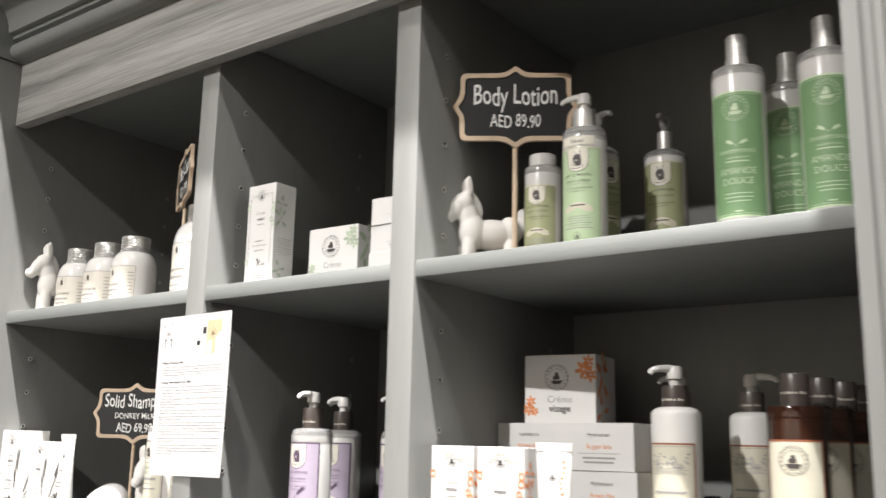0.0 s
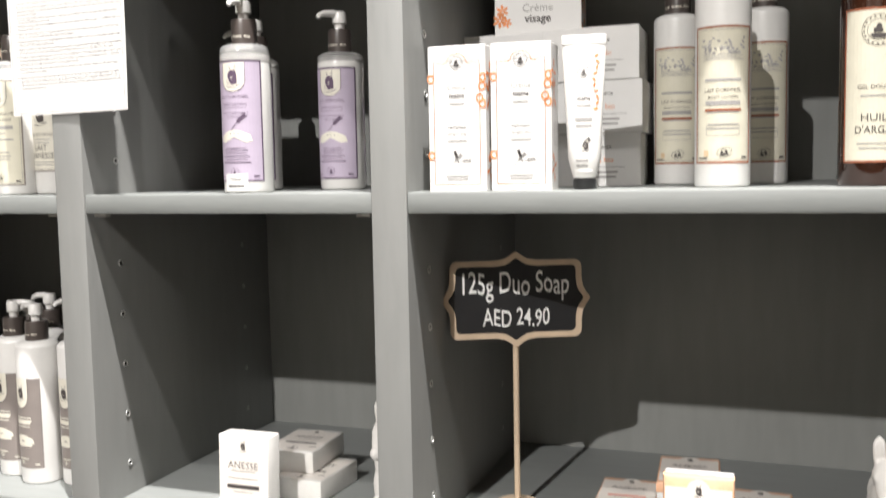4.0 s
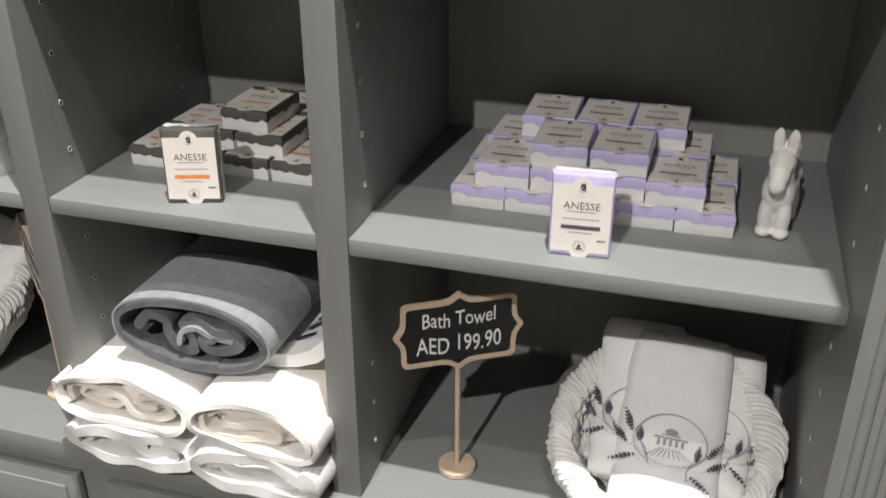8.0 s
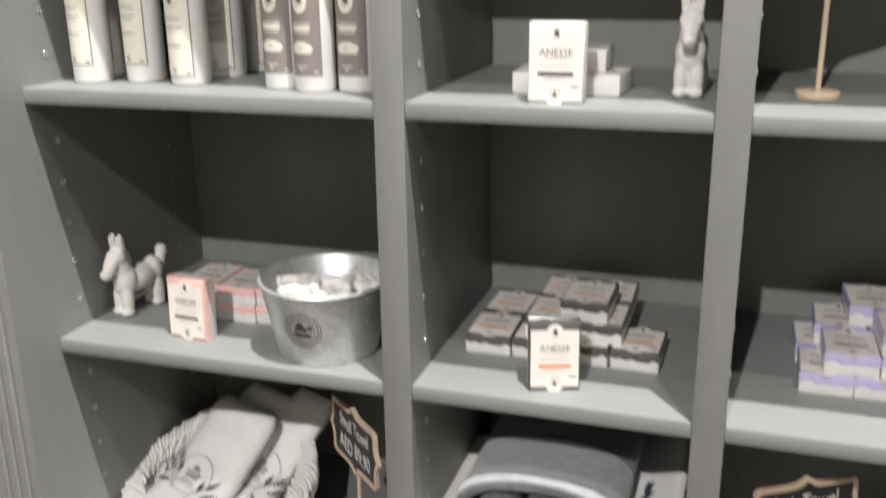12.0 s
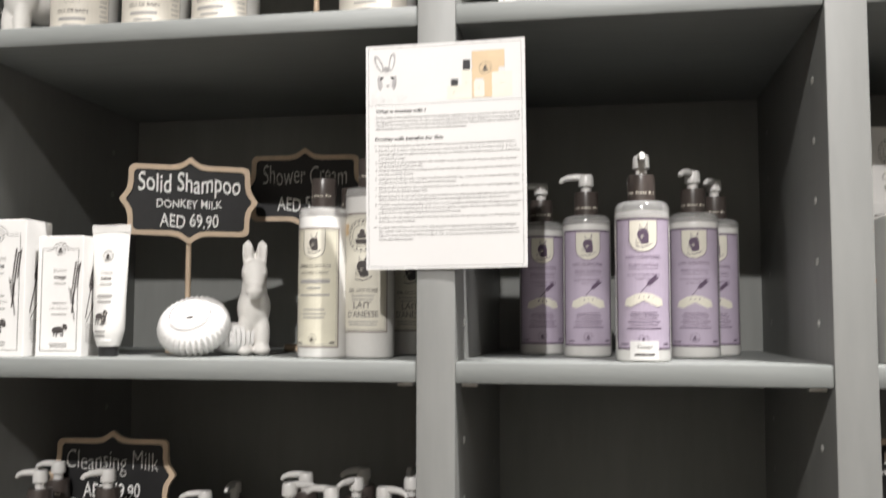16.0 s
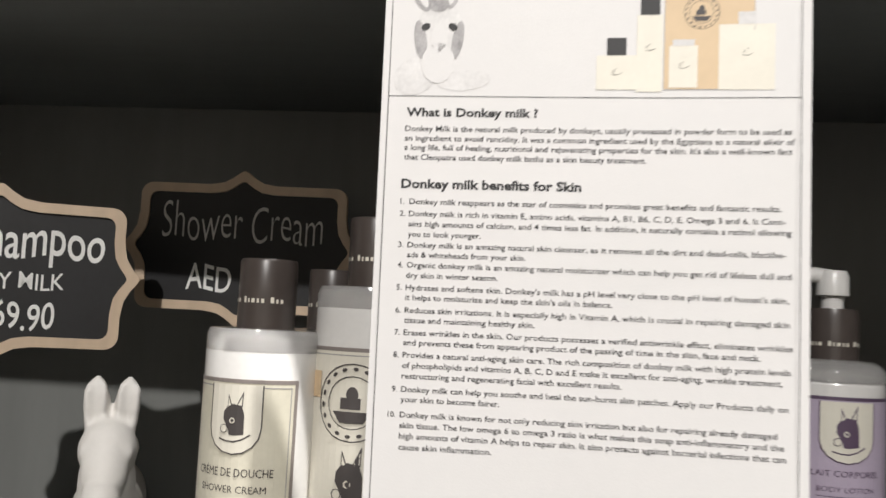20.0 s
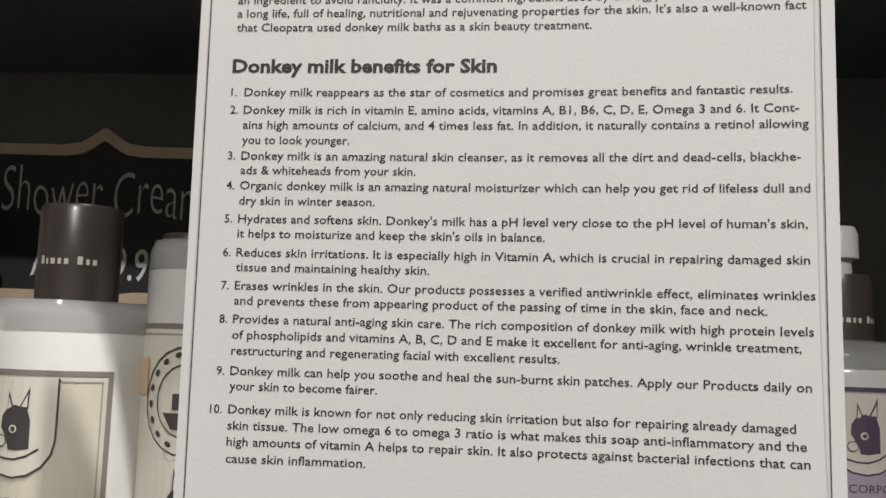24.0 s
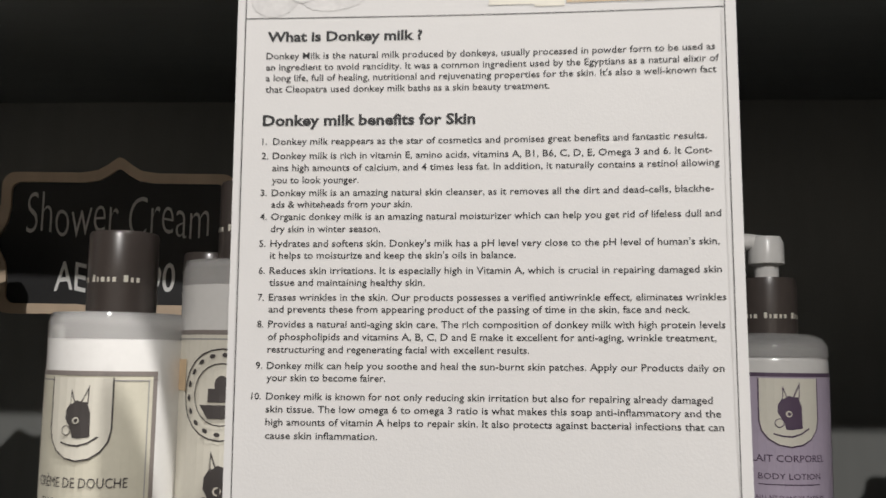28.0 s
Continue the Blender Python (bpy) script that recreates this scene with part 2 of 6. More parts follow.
part("plinth", boxed(-1.974, FRONT - 0.02, 0.0, -0.176, FRONT, 0.085, bev=0.004), PAINT_LONG, unit)
# ---- more materials ----
WHITE = mat("white_plastic", (0.70, 0.69, 0.67), 0.3, var=0.03, coat=0.2)
LOTION = mat("milky_plastic_bottle", (0.68, 0.67, 0.65), 0.22, var=0.04, coat=0.4, scale=30)
CLEAR = mat("clear_plastic", (0.78, 0.78, 0.77), 0.12, var=0.05, coat=0.6, clear=0.75)
BROWN = mat("dark_brown_plastic", (0.062, 0.050, 0.045), 0.32, var=0.1, coat=0.3)
BRUSHED = mat("brushed_silver_cap", (0.66, 0.65, 0.63), 0.38, 0.55, var=0.12, scale=60, stretch=(1, 1, 6))
LIDM = mat("ridged_aluminium_lid", (0.72, 0.71, 0.69), 0.30, 0.8, var=0.12)
BLACKP = mat("black_plastic", (0.015, 0.015, 0.016), 0.35)
INK = mat("dark_printing_ink", (0.06, 0.052, 0.05), 0.6)
GREYINK = mat("pale_grey_printing_ink", (0.33, 0.32, 0.31), 0.6)
PURPLE = mat("lilac_label", (0.45, 0.385, 0.485), 0.42, var=0.05, scale=40)
PURPLEINK = mat("deep_purple_ink", (0.10, 0.065, 0.11), 0.5)
BEIGE = mat("pale_beige_label", (0.66, 0.62, 0.55), 0.45, var=0.04, scale=40)
CREAM = mat("cream_label", (0.63, 0.60, 0.49), 0.45, var=0.05, scale=40)
IVORY = mat("ivory_label", (0.70, 0.67, 0.58), 0.45, var=0.04, scale=40)
LIME = mat("pale_green_label", (0.47, 0.60, 0.38), 0.42, var=0.05, scale=40)
OLIVE = mat("olive_green_label", (0.36, 0.38, 0.22), 0.42, var=0.05, scale=40)
LEAF = mat("bright_green_label", (0.21, 0.36, 0.18), 0.42, var=0.05, scale=40)
LEAFINK = mat("pale_green_ink", (0.62, 0.75, 0.52), 0.5)
TAUPE = mat("taupe_label", (0.235, 0.205, 0.19), 0.45, var=0.05, scale=40)
RUST = mat("rust_brown_ink", (0.30, 0.10, 0.05), 0.5)
AMBER = mat("dark_amber_plastic", (0.030, 0.010, 0.005), 0.1, var=0.15, coat=0.6)
CARD = mat("white_card", (0.70, 0.69, 0.675), 0.5, var=0.02, scale=30, bump=0.03, bscale=500)
ORANGEINK = mat("orange_flower_print", (0.72, 0.25, 0.08), 0.5, var=0.3, scale=60)
GREENINK = mat("grey_green_leaf_print", (0.42, 0.50, 0.37), 0.5, var=0.25, scale=60)
PAPER = mat("white_paper", (0.66, 0.65, 0.64), 0.6, var=0.015, scale=20, bump=0.03, bscale=900)
BLACKINK = mat("black_ink", (0.02, 0.02, 0.021), 0.6)
LINEINK = mat("fine_black_line", (0.035, 0.035, 0.036), 0.6)
TANCARD = mat("tan_card_print", (0.62, 0.47, 0.30), 0.6, var=0.06)
PALEPRINT = mat("pale_grey_print", (0.62, 0.61, 0.60), 0.6, var=0.15, scale=50)
MIDPRINT = mat("mid_grey_print", (0.34, 0.33, 0.33), 0.6, var=0.4, scale=120)
BOARD = mat("black_chalkboard", (0.010, 0.010, 0.011), 0.55, var=0.35, scale=25)
CHALK = mat("white_chalk_marker", (0.82, 0.82, 0.80), 0.7, var=0.05)
# Dimmer chalk for the upper line of two signs
CHALKDIM = mat("dim_white_chalk", (0.55, 0.54, 0.52), 0.75, var=0.2)
BEECH = mat("pale_beech_wood", (0.60, 0.465, 0.335), 0.5, var=0.16, scale=10, bump=0.1, bscale=80, stretch=(1, 1, 0.2))
CLAY = mat("matt_white_plaster", (0.70, 0.68, 0.65), 0.6, var=0.04, scale=30, bump=0.15, bscale=120)
SOAPWHITE = mat("white_soap", (0.74, 0.73, 0.72), 0.4, var=0.06, scale=40, coat=0.35)
TAPE = mat("soap_paper_band", (0.76, 0.71, 0.66), 0.42, var=0.05, scale=30, coat=0.3)
DUO = {
    "lilac": mat("lilac_soap", (0.48, 0.43, 0.66), 0.4, var=0.12, scale=30, coat=0.35),
    "charcoal": mat("charcoal_soap", (0.085, 0.082, 0.075), 0.4, var=0.25, scale=30, coat=0.35),
    "orange": mat("orange_soap", (0.78, 0.45, 0.28), 0.4, var=0.12, scale=30, coat=0.35),
    "pink": mat("pink_soap", (0.76, 0.47, 0.43), 0.4, var=0.12, scale=30, coat=0.35),
    "white": mat("plain_white_soap", (0.76, 0.74, 0.71), 0.4, var=0.06, scale=30, coat=0.35),
}
ZINC = mat("galvanised_zinc", (0.66, 0.68, 0.68), 0.42, 0.65, var=0.3, scale=14, bump=0.05, bscale=40)
TERRY = mat("white_terry_cloth", (0.80, 0.79, 0.78), 0.9, var=0.05, scale=40, bump=0.9, bscale=420, sheen=0.3)
ECRU = mat("ecru_towel_cloth", (0.84, 0.82, 0.785), 0.9, var=0.05, scale=30, bump=0.45, bscale=380, sheen=0.3)
WAFFLE = mat("grey_waffle_cloth", (0.31, 0.325, 0.34), 0.9, var=0.15, scale=60, bump=0.9, bscale=300, sheen=0.3)
DARKTERRY = mat("dark_grey_terry_cloth", (0.115, 0.119, 0.125), 0.95, var=0.25, scale=60, bump=1.0, bscale=450, sheen=0.2)
# Warm light that passes through the folds is put into this inner cloth colour
WARMFOLD = mat("warm_lit_inner_towel_cloth", (0.84, 0.785, 0.71), 0.9, var=0.06, scale=30, bump=0.45, bscale=380, sheen=0.3)
LINEN = mat("pale_embroidered_towel", (0.82, 0.815, 0.805), 0.9, var=0.04, scale=30, bump=0.4, bscale=500, sheen=0.3)
ROPE = mat("white_cotton_rope", (0.78, 0.765, 0.74), 0.85, var=0.08, scale=60, bump=0.6, bscale=350, sheen=0.2)
THREAD = mat("navy_embroidery_thread", (0.060, 0.058, 0.085), 0.7, var=0.2)
THREADGREY = mat("grey_embroidery_thread", (0.30, 0.29, 0.29), 0.7, var=0.2)
HOLE = mat("socket_shade", (0.02, 0.02, 0.02), 0.6)

# ---- flat printing, wrapped on labels ----
GLYPHS = {}


def glyphs(text, bold=0.0, res=2):
    """Vertices, faces, width of a line of text with capitals one unit high, from the built-in font."""
    key = (text, bold, res)
    if key not in GLYPHS:
        curve = bpy.data.curves.new("line", "FONT")
        curve.body, curve.size, curve.resolution_u, curve.offset = text, 1.0, res, bold
        ob = new("line", curve)
        bpy.context.view_layer.update()
        me = bpy.data.meshes.new_from_object(ob.evaluated_get(bpy.context.evaluated_depsgraph_get()))
        vs = [(v.co.x / 0.73, v.co.y / 0.73) for v in me.vertices]
        fs = [tuple(p.vertices) for p in me.polygons]
        bpy.data.objects.remove(ob)
        bpy.data.curves.remove(curve)
        bpy.data.meshes.remove(me)
        x0 = min((v[0] for v in vs), default=0)
        w = max((v[0] for v in vs), default=1) - x0
        GLYPHS[key] = ([(a - x0, b) for a, b in vs], fs, w)
    return GLYPHS[key]


class Print:
    """Flat shapes in label coordinates (across, up), gathered by name and ink, then laid on a surface."""

    def __init__(self):
        self.groups = {}

    def add(self, name, ink, layer, verts, faces):
        vs, fs, _ = self.groups.setdefault((name, ink), ([], [], layer))
        n = len(vs)
        vs.extend(verts)
        fs.extend([tuple(n + k for k in f) for f in faces])
        return self

    def rect(self, name, ink, layer, u0, v0, u1, v1, nx=1):
        nx = max(nx, int(abs(u1 - u0) / 0.006) + 1)
        vs = [(u0 + (u1 - u0) * k / nx, v) for v in (v0, v1) for k in range(nx + 1)]
        return self.add(name, ink, layer, vs, [(k, k + 1, nx + 2 + k, nx + 1 + k) for k in range(nx)])

    def edging(self, name, ink, layer, u0, v0, u1, v1, w, nx=1):
        self.rect(name, ink, layer, u0, v0, u1, v0 + w, nx).rect(name, ink, layer, u0, v1 - w, u1, v1, nx)
        return self.rect(name, ink, layer, u0, v0 + w, u0 + w, v1 - w).rect(name, ink, layer, u1 - w, v0 + w, u1, v1 - w)

    def poly(self, name, ink, layer, pts):
        """A filled outline, cut into narrow upright strips so that it follows a round surface."""
        u0, u1 = min(p[0] for p in pts), max(p[0] for p in pts)
        n = int((u1 - u0) / 0.0045) + 1
        if n == 1:
            return self.add(name, ink, layer, pts, [tuple(range(len(pts)))])
        for k in range(n):
            piece = pts
            for bound, side in ((u0 + (u1 - u0) * k / n, 1), (u0 + (u1 - u0) * (k + 1) / n, -1)):
                cut = []
                for a, b in zip(piece, piece[1:] + piece[:1]):
                    da, db = side * (a[0] - bound), side * (b[0] - bound)
                    if da >= 0:
                        cut.append(a)
                    if da * db < 0:
                        q = da / (da - db)
                        cut.append((bound, a[1] + (b[1] - a[1]) * q))
                piece = cut
            if len(piece) > 2:
                self.add(name, ink, layer, piece, [tuple(range(len(piece)))])
        return self

    def oval(self, name, ink, layer, u, v, a, b, turn=0.0, n=16):
        c, s = math.cos(turn), math.sin(turn)
        return self.poly(name, ink, layer, [(u + a * math.cos(t) * c - b * math.sin(t) * s, v + a * math.cos(t) * s + b * math.sin(t) * c) for t in (2 * math.pi * k / n for k in range(n))])

    def ring(self, name, ink, layer, u, v, r, w, n=24, squash=1.0):
        vs = [(u + q * math.cos(t), v + q * squash * math.sin(t)) for q in (r, r - w) for t in (2 * math.pi * k / n for k in range(n))]
        return self.add(name, ink, layer, vs, [(k, (k + 1) % n, n + (k + 1) % n, n + k) for k in range(n)])

    def text(self, name, ink, layer, u, v, text, size, width=None, align=0.5, bold=0.0, res=2, wob=0.0):
        """Letters of that capital height on the base line v; width: the length they are fitted to."""
        vs, fs, w = glyphs(text, bold, res)
        sx = width / w if width else size
        return self.add(name, ink, layer, [(u + (a - align * w) * sx, v + b * size + wob * size * math.sin(2.3 * a)) for a, b in vs], fs)

    def line(self, name, ink, layer, pts, w):
        """A stroke of width w along points."""
        vs, fs = [], []
        for i, p in enumerate(pts):
            a, b = pts[max(i - 1, 0)], pts[min(i + 1, len(pts) - 1)]
            d = Vector((b[0] - a[0], b[1] - a[1])).normalized()
            vs += [(p[0] - d.y * w / 2, p[1] + d.x * w / 2), (p[0] + d.y * w / 2, p[1] - d.x * w / 2)]
        fs = [(2 * k, 2 * k + 1, 2 * k + 3, 2 * k + 2) for k in range(len(pts) - 1)]
        return self.add(name, ink, layer, vs, fs)

    def emblem(self, layer, u, v, r, ink=INK, field=None):
        """A round maker's mark as plain shapes."""
        if field:
            self.oval("emblem_ground", field, layer, u, v, r, r, n=24)
        self.ring("emblem", ink, layer + 1, u, v, r * 0.97, r * 0.03)
        self.ring("emblem", ink, layer + 1, u, v, r * 0.66, r * 0.025)
        self.poly("emblem", ink, layer + 1, [(u - r * 0.5, v - r * 0.22), (u + r * 0.5, v - r * 0.22), (u + r * 0.3, v - r * 0.5), (u - r * 0.3, v - r * 0.5)])
        self.rect("emblem", ink, layer + 1, u - r * 0.3, v - r * 0.16, u + r * 0.22, v + r * 0.12)
        self.oval("emblem", ink, layer + 1, u, v + r * 0.2, r * 0.16, r * 0.2, n=10)
        for k in range(18):
            t = 2 * math.pi * k / 18 + 0.1
            self.oval("emblem", ink, layer + 1, u + r * 0.83 * math.cos(t), v + r * 0.83 * math.sin(t), r * 0.075, r * 0.05, t + 1.57, 6)
        return self

    def mark(self, layer, u, v, s, ink=INK):
        """A dark head-like mark as plain ovals."""
        head = [(-0.47, 0.35), (-0.30, 0.60), (0.0, 0.73), (0.20, 0.66), (0.42, 0.62), (0.55, 0.24), (0.57, -0.68), (0.10, -0.75), (-0.15, -0.73), (-0.22, -0.45), (-0.49, 0.0)]
        for ear in ([(-0.29, 0.50), (-0.27, 1.18), (-0.06, 0.64)], [(0.13, 0.62), (0.48, 1.34), (0.46, 0.60)]):
            cx, cy = sum(a for a, b in ear) / 3, sum(b for a, b in ear) / 3
            self.poly("emblem", ink, layer, [(u + s * a, v + s * b) for a, b in ear][::-1])
            self.poly("emblem_light", IVORY, layer + 1, [(u + s * (cx + 0.6 * (a - cx)), v + s * (cy - 0.04 + 0.6 * (b - cy))) for a, b in ear][::-1])
        self.poly("emblem", ink, layer, [(u + s * a, v + s * b) for a, b in head][::-1])
        self.oval("emblem_light", IVORY, layer + 1, u - s * 0.42, v - s * 0.45, s * 0.19, s * 0.19, 0.0, 12)
        self.oval("emblem_light", IVORY, layer + 1, u - s * 0.02, v - s * 0.06, s * 0.14, s * 0.14, 0.0, 12)
        self.oval("emblem_dot", ink, layer + 2, u - s * 0.01, v - s * 0.06, s * 0.085, s * 0.085, 0.0, 10)
        self.ring("emblem_dot", ink, layer + 2, u - s * 0.42, v - s * 0.45, s * 0.20, s * 0.035, 14)
        return self.line("emblem_stroke", ink, layer, [(u - s * 0.67, v - s * 0.92), (u - s * 0.3, v - s * 1.02), (u + s * 0.1, v - s * 1.04), (u + s * 0.5, v - s * 0.92), (u + s * 0.88, v - s * 0.68)], s * 0.07)

    def shield(self, layer, u, top, w, h, ink=INK, field=IVORY):
        pts = [(u - w / 2, top), (u - w / 2, top - h * 0.62)]
        pts += [(u - w / 2 * math.cos(t), top - h * 0.62 - h * 0.38 * math.sin(t)) for t in (math.pi * k / 8 for k in range(1, 8))]
        pts += [(u + w / 2, top - h * 0.62), (u + w / 2, top)]
        self.poly("shield", field, layer, pts[::-1])
        self.line("shield_edge", ink, layer + 1, pts, w * 0.022)
        return self.mark(layer + 1, u - w * 0.02, top - h * 0.50, w * 0.38, ink)

    def sprig(self, name, ink, layer, u, v, length, lean, buds=7, fat=0.16):
        """A flower or leaf stalk with paired buds."""
        c, s = math.cos(lean), math.sin(lean)
        self.line(name, ink, layer, [(u + length * q * c, v + length * q * s + 0.06 * length * math.sin(3 * q)) for q in (0, 0.25, 0.5, 0.75, 1)], length * 0.03)
        for k in range(buds):
            q = 0.42 + 0.58 * k / buds
            for side in (-1, 1):
                a = lean + side * 0.55
                self.oval(name, ink, layer, u + length * q * c + length * 0.09 * math.cos(a), v + length * q * s + 0.06 * length * math.sin(3 * q) + length * 0.09 * math.sin(a), length * fat * 0.6, length * fat * 0.26, a, 8)
        return self

    def bars(self, layer, u, v, w, rows, pitch, ink=GREYINK, fill=0.45):
        """Small print that cannot be read, as plain bars."""
        for k in range(rows):
            q = w * (0.98, 0.9, 0.95, 0.7)[k % 4]
            self.rect("small_print", ink, layer, u - q / 2, v - k * pitch, u + q / 2, v - k * pitch + pitch * fill, 4)
        return self

    def lay(self, parent, spot_of):
        """Lays each group on a surface as a mesh; spot_of(u, v, height) gives its place."""
        for (name, ink), (vs, fs, layer) in self.groups.items():
            me = bpy.data.meshes.new(name)
            me.from_pydata([spot_of(u, v, 0.00025 + 0.00016 * layer) for u, v in vs], [], fs)
            me.materials.append(ink)
            ob = new(name, me)
            ob.parent = parent
            if len(fs) > 1 and "letter" not in name and "text" not in name and "heading" not in name:
                tagged(ob, "", "", "", "stuff")
        return parent


def on_round(r, cx=0.0, cy=0.0):
    return lambda u, v, h: (cx + (r + h) * math.sin(u / r), cy - (r + h) * math.cos(u / r), v)


def on_front(y, x=0.0):
    return lambda u, v, h: (x + u, y - h, v)


def on_side(x, y=0.0):
    return lambda u, v, h: (x + h, y + u, v)


def on_top(z):
    return lambda u, v, h: (u, v, z + h)


# ---- bottles ----
def body_profile(r, h, shoulder, neck):
    pts = [(0, 0), (r * 0.90, 0), (r * 0.97, 0.0015), (r, 0.005), (r, h - shoulder)]
    pts += [(neck + (r - neck) * math.cos(t), h - shoulder + shoulder * math.sin(t)) for t in (math.pi / 2 * k / 6 for k in range(1, 7))]
    return pts + [(neck, h), (0, h)]


def collar_letters(p, r, v):
    """Pale small lettering round a collar, as plain bars."""
    u = -r * 1.1
    for k in range(13):
        w = r * (0.10, 0.06, 0.12, 0.08)[k % 4]
        if k not in (3, 9):
            p.rect("collar_print", IVORY, 0, u, v, u + w, v + r * (0.20 if k in (4, 10) else 0.14))
        u += w + r * 0.075
    return p


def pump_bottle(name, label, art, r=0.0335, h=0.197, collar_r=0.0172, collar_h=0.0275, body=LOTION, top=WHITE, ring=BROWN, shoulder=0.010, clear_top=0.012, spout=-1, base_sticker=False):
    """A round lotion bottle with a collar and a pump whose spout points along x (spout -1 or 1) or ahead (0)."""
    ob = thing(name, label, "bottle")
    part("body", lathe(body_profile(r, h - clear_top * 0.5, shoulder, collar_r * 0.95), 40), body, ob)
    if clear_top:
        part("clear_shoulder", lathe([(r * 1.004, h - clear_top * 1.1), (r * 1.004, h - shoulder * 0.7), (r * 0.93, h - shoulder * 0.25), (r * 0.8, h), (collar_r, h + 0.001)], 40), CLEAR, ob, "clear plastic shoulder")
    part("collar", lathe([(0, h), (collar_r, h), (collar_r, h + collar_h * 0.85), (collar_r * 0.93, h + collar_h), (0, h + collar_h)], 28), ring, ob)
    p = Print()
    collar_letters(p, collar_r, h + collar_h * 0.28)
    p.lay(ob, on_round(collar_r))
    z = h + collar_h
    head = lathe([(0, z), (collar_r * 0.42, z), (collar_r * 0.42, z + 0.008), (collar_r * 0.62, z + 0.009), (collar_r * 0.60, z + 0.022), (collar_r * 0.50, z + 0.0255), (0, z + 0.026)], 22)
    pump = part("pump", head, top, ob)
    d = (spout, 0) if spout else (0, -1)
    path = [(d[0] * q, d[1] * q, z + 0.0205 + dz) for q, dz in ((0.0, 0.0), (0.012, 0.002), (0.026, 0.001), (0.034, -0.002), (0.036, -0.006))]
    part("spout", tube(path, [0.0058, 0.0052, 0.0044, 0.0036, 0.003], 12), top, pump)
    art.lay(ob, on_round(r))
    if base_sticker:
        q = Print().rect("price_sticker", CARD, 6, -0.017, 0.003, 0.017, 0.026, 5)
        q.text("sticker_print", INK, 7, 0, 0.0165, "Tester", 0.0050).bars(7, 0, 0.008, 0.024, 1, 0.006, INK)
        q.lay(ob, on_round(r))
    return ob


def cap_bottle(name, label, art, r=0.036, h=0.199, cap_r=0.0195, cap_h=0.044, body=LOTION, cap=BROWN, shoulder=0.006, skirt=0.0):
    ob = thing(name, label, "bottle")
    part("body", lathe(body_profile(r, h, shoulder, cap_r), 40), body, ob)
    part("clear_shoulder", lathe([(r * 1.003, h - 0.012), (r * 1.003, h - 0.004), (r * 0.96, h + 0.0005), (cap_r, h + 0.001)], 40), AMBER if body is AMBER else CLEAR, ob, "dark plastic shoulder" if body is AMBER else "clear plastic shoulder")
    c = part("cap", lathe([(0, h), (cap_r + skirt, h), (cap_r + skirt * 0.4, h + cap_h * 0.35), (cap_r, h + cap_h * 0.4), (cap_r, h + cap_h * 0.96), (cap_r * 0.95, h + cap_h), (0, h + cap_h)], 30), cap, ob)
    if cap is BROWN:
        collar_letters(Print(), cap_r, h + cap_h * 0.38).lay(c, on_round(cap_r))
    art.lay(ob, on_round(r))
    return ob


def label_art(r, v0, v1, half, field, edge, ink, lines, shield=True, fan=None, sprig=None, title=None, inner=None, emblem_r=0.0, foot=True):
    """The wrapped label of a bottle. lines: (height fraction, text or None for bars, capital height, width)."""
    p = Print()
    w = r * half
    p.rect("label", field, 0, -w, v0, w, v1, 18)
    p.edging("label_border", edge, 1, -w, v0, w, v1, 0.0022, 18)
    if inner:
        p.edging("label_inner_line", inner, 1, -w + 0.004, v0 + 0.004, w - 0.004, v1 - 0.004, 0.0006, 18)
    H = v1 - v0
    if shield:
        p.shield(2, 0, v1 - 0.003, w * 0.86, H * 0.24, ink if shield is True else INK)
    if emblem_r:
        p.emblem(2, 0, v1 - emblem_r * 1.35, emblem_r, ink)
    for f, text, size, width in lines:
        if text:
            p.text("lettering", ink, 2, 0, v0 + f * H, text, size, width)
        else:
            p.rect("small_print", GREYINK if ink is INK else ink, 2, -width / 2, v0 + f * H, width / 2, v0 + f * H + size, 6)
    if fan:
        f, col = fan
        arc = [(-w * 0.62, v0 + f * H), (-w * 0.56, v0 + (f + 0.05) * H), (-w * 0.25, v0 + (f + 0.085) * H), (0, v0 + (f + 0.095) * H), (w * 0.25, v0 + (f + 0.085) * H), (w * 0.56, v0 + (f + 0.05) * H), (w * 0.62, v0 + f * H)]
        arc += [(w * 0.40, v0 + (f - 0.012) * H), (0, v0 + (f + 0.035) * H), (-w * 0.40, v0 + (f - 0.012) * H)]
        p.poly("banner", col, 2, arc[::-1])
        p.rect("small_print", ink, 3, -w * 0.3, v0 + (f + 0.055) * H, w * 0.3, v0 + (f + 0.068) * H, 4)
    if sprig:
        p.sprig("sprig_print", sprig, 2, -w * 0.1, v0 + 0.43 * H, H * 0.17, 0.75, 6)
    if foot:
        p.emblem(2, -w * 0.02, v0 + H * 0.075, w * 0.17, ink)
        p.rect("small_print", ink, 2, w * 0.62, v0 + 0.035 * H, w * 0.82, v0 + 0.05 * H, 2)
        p.rect("small_print", ink, 2, -w * 0.82, v0 + 0.035 * H, -w * 0.5, v0 + 0.045 * H, 2)
    return p


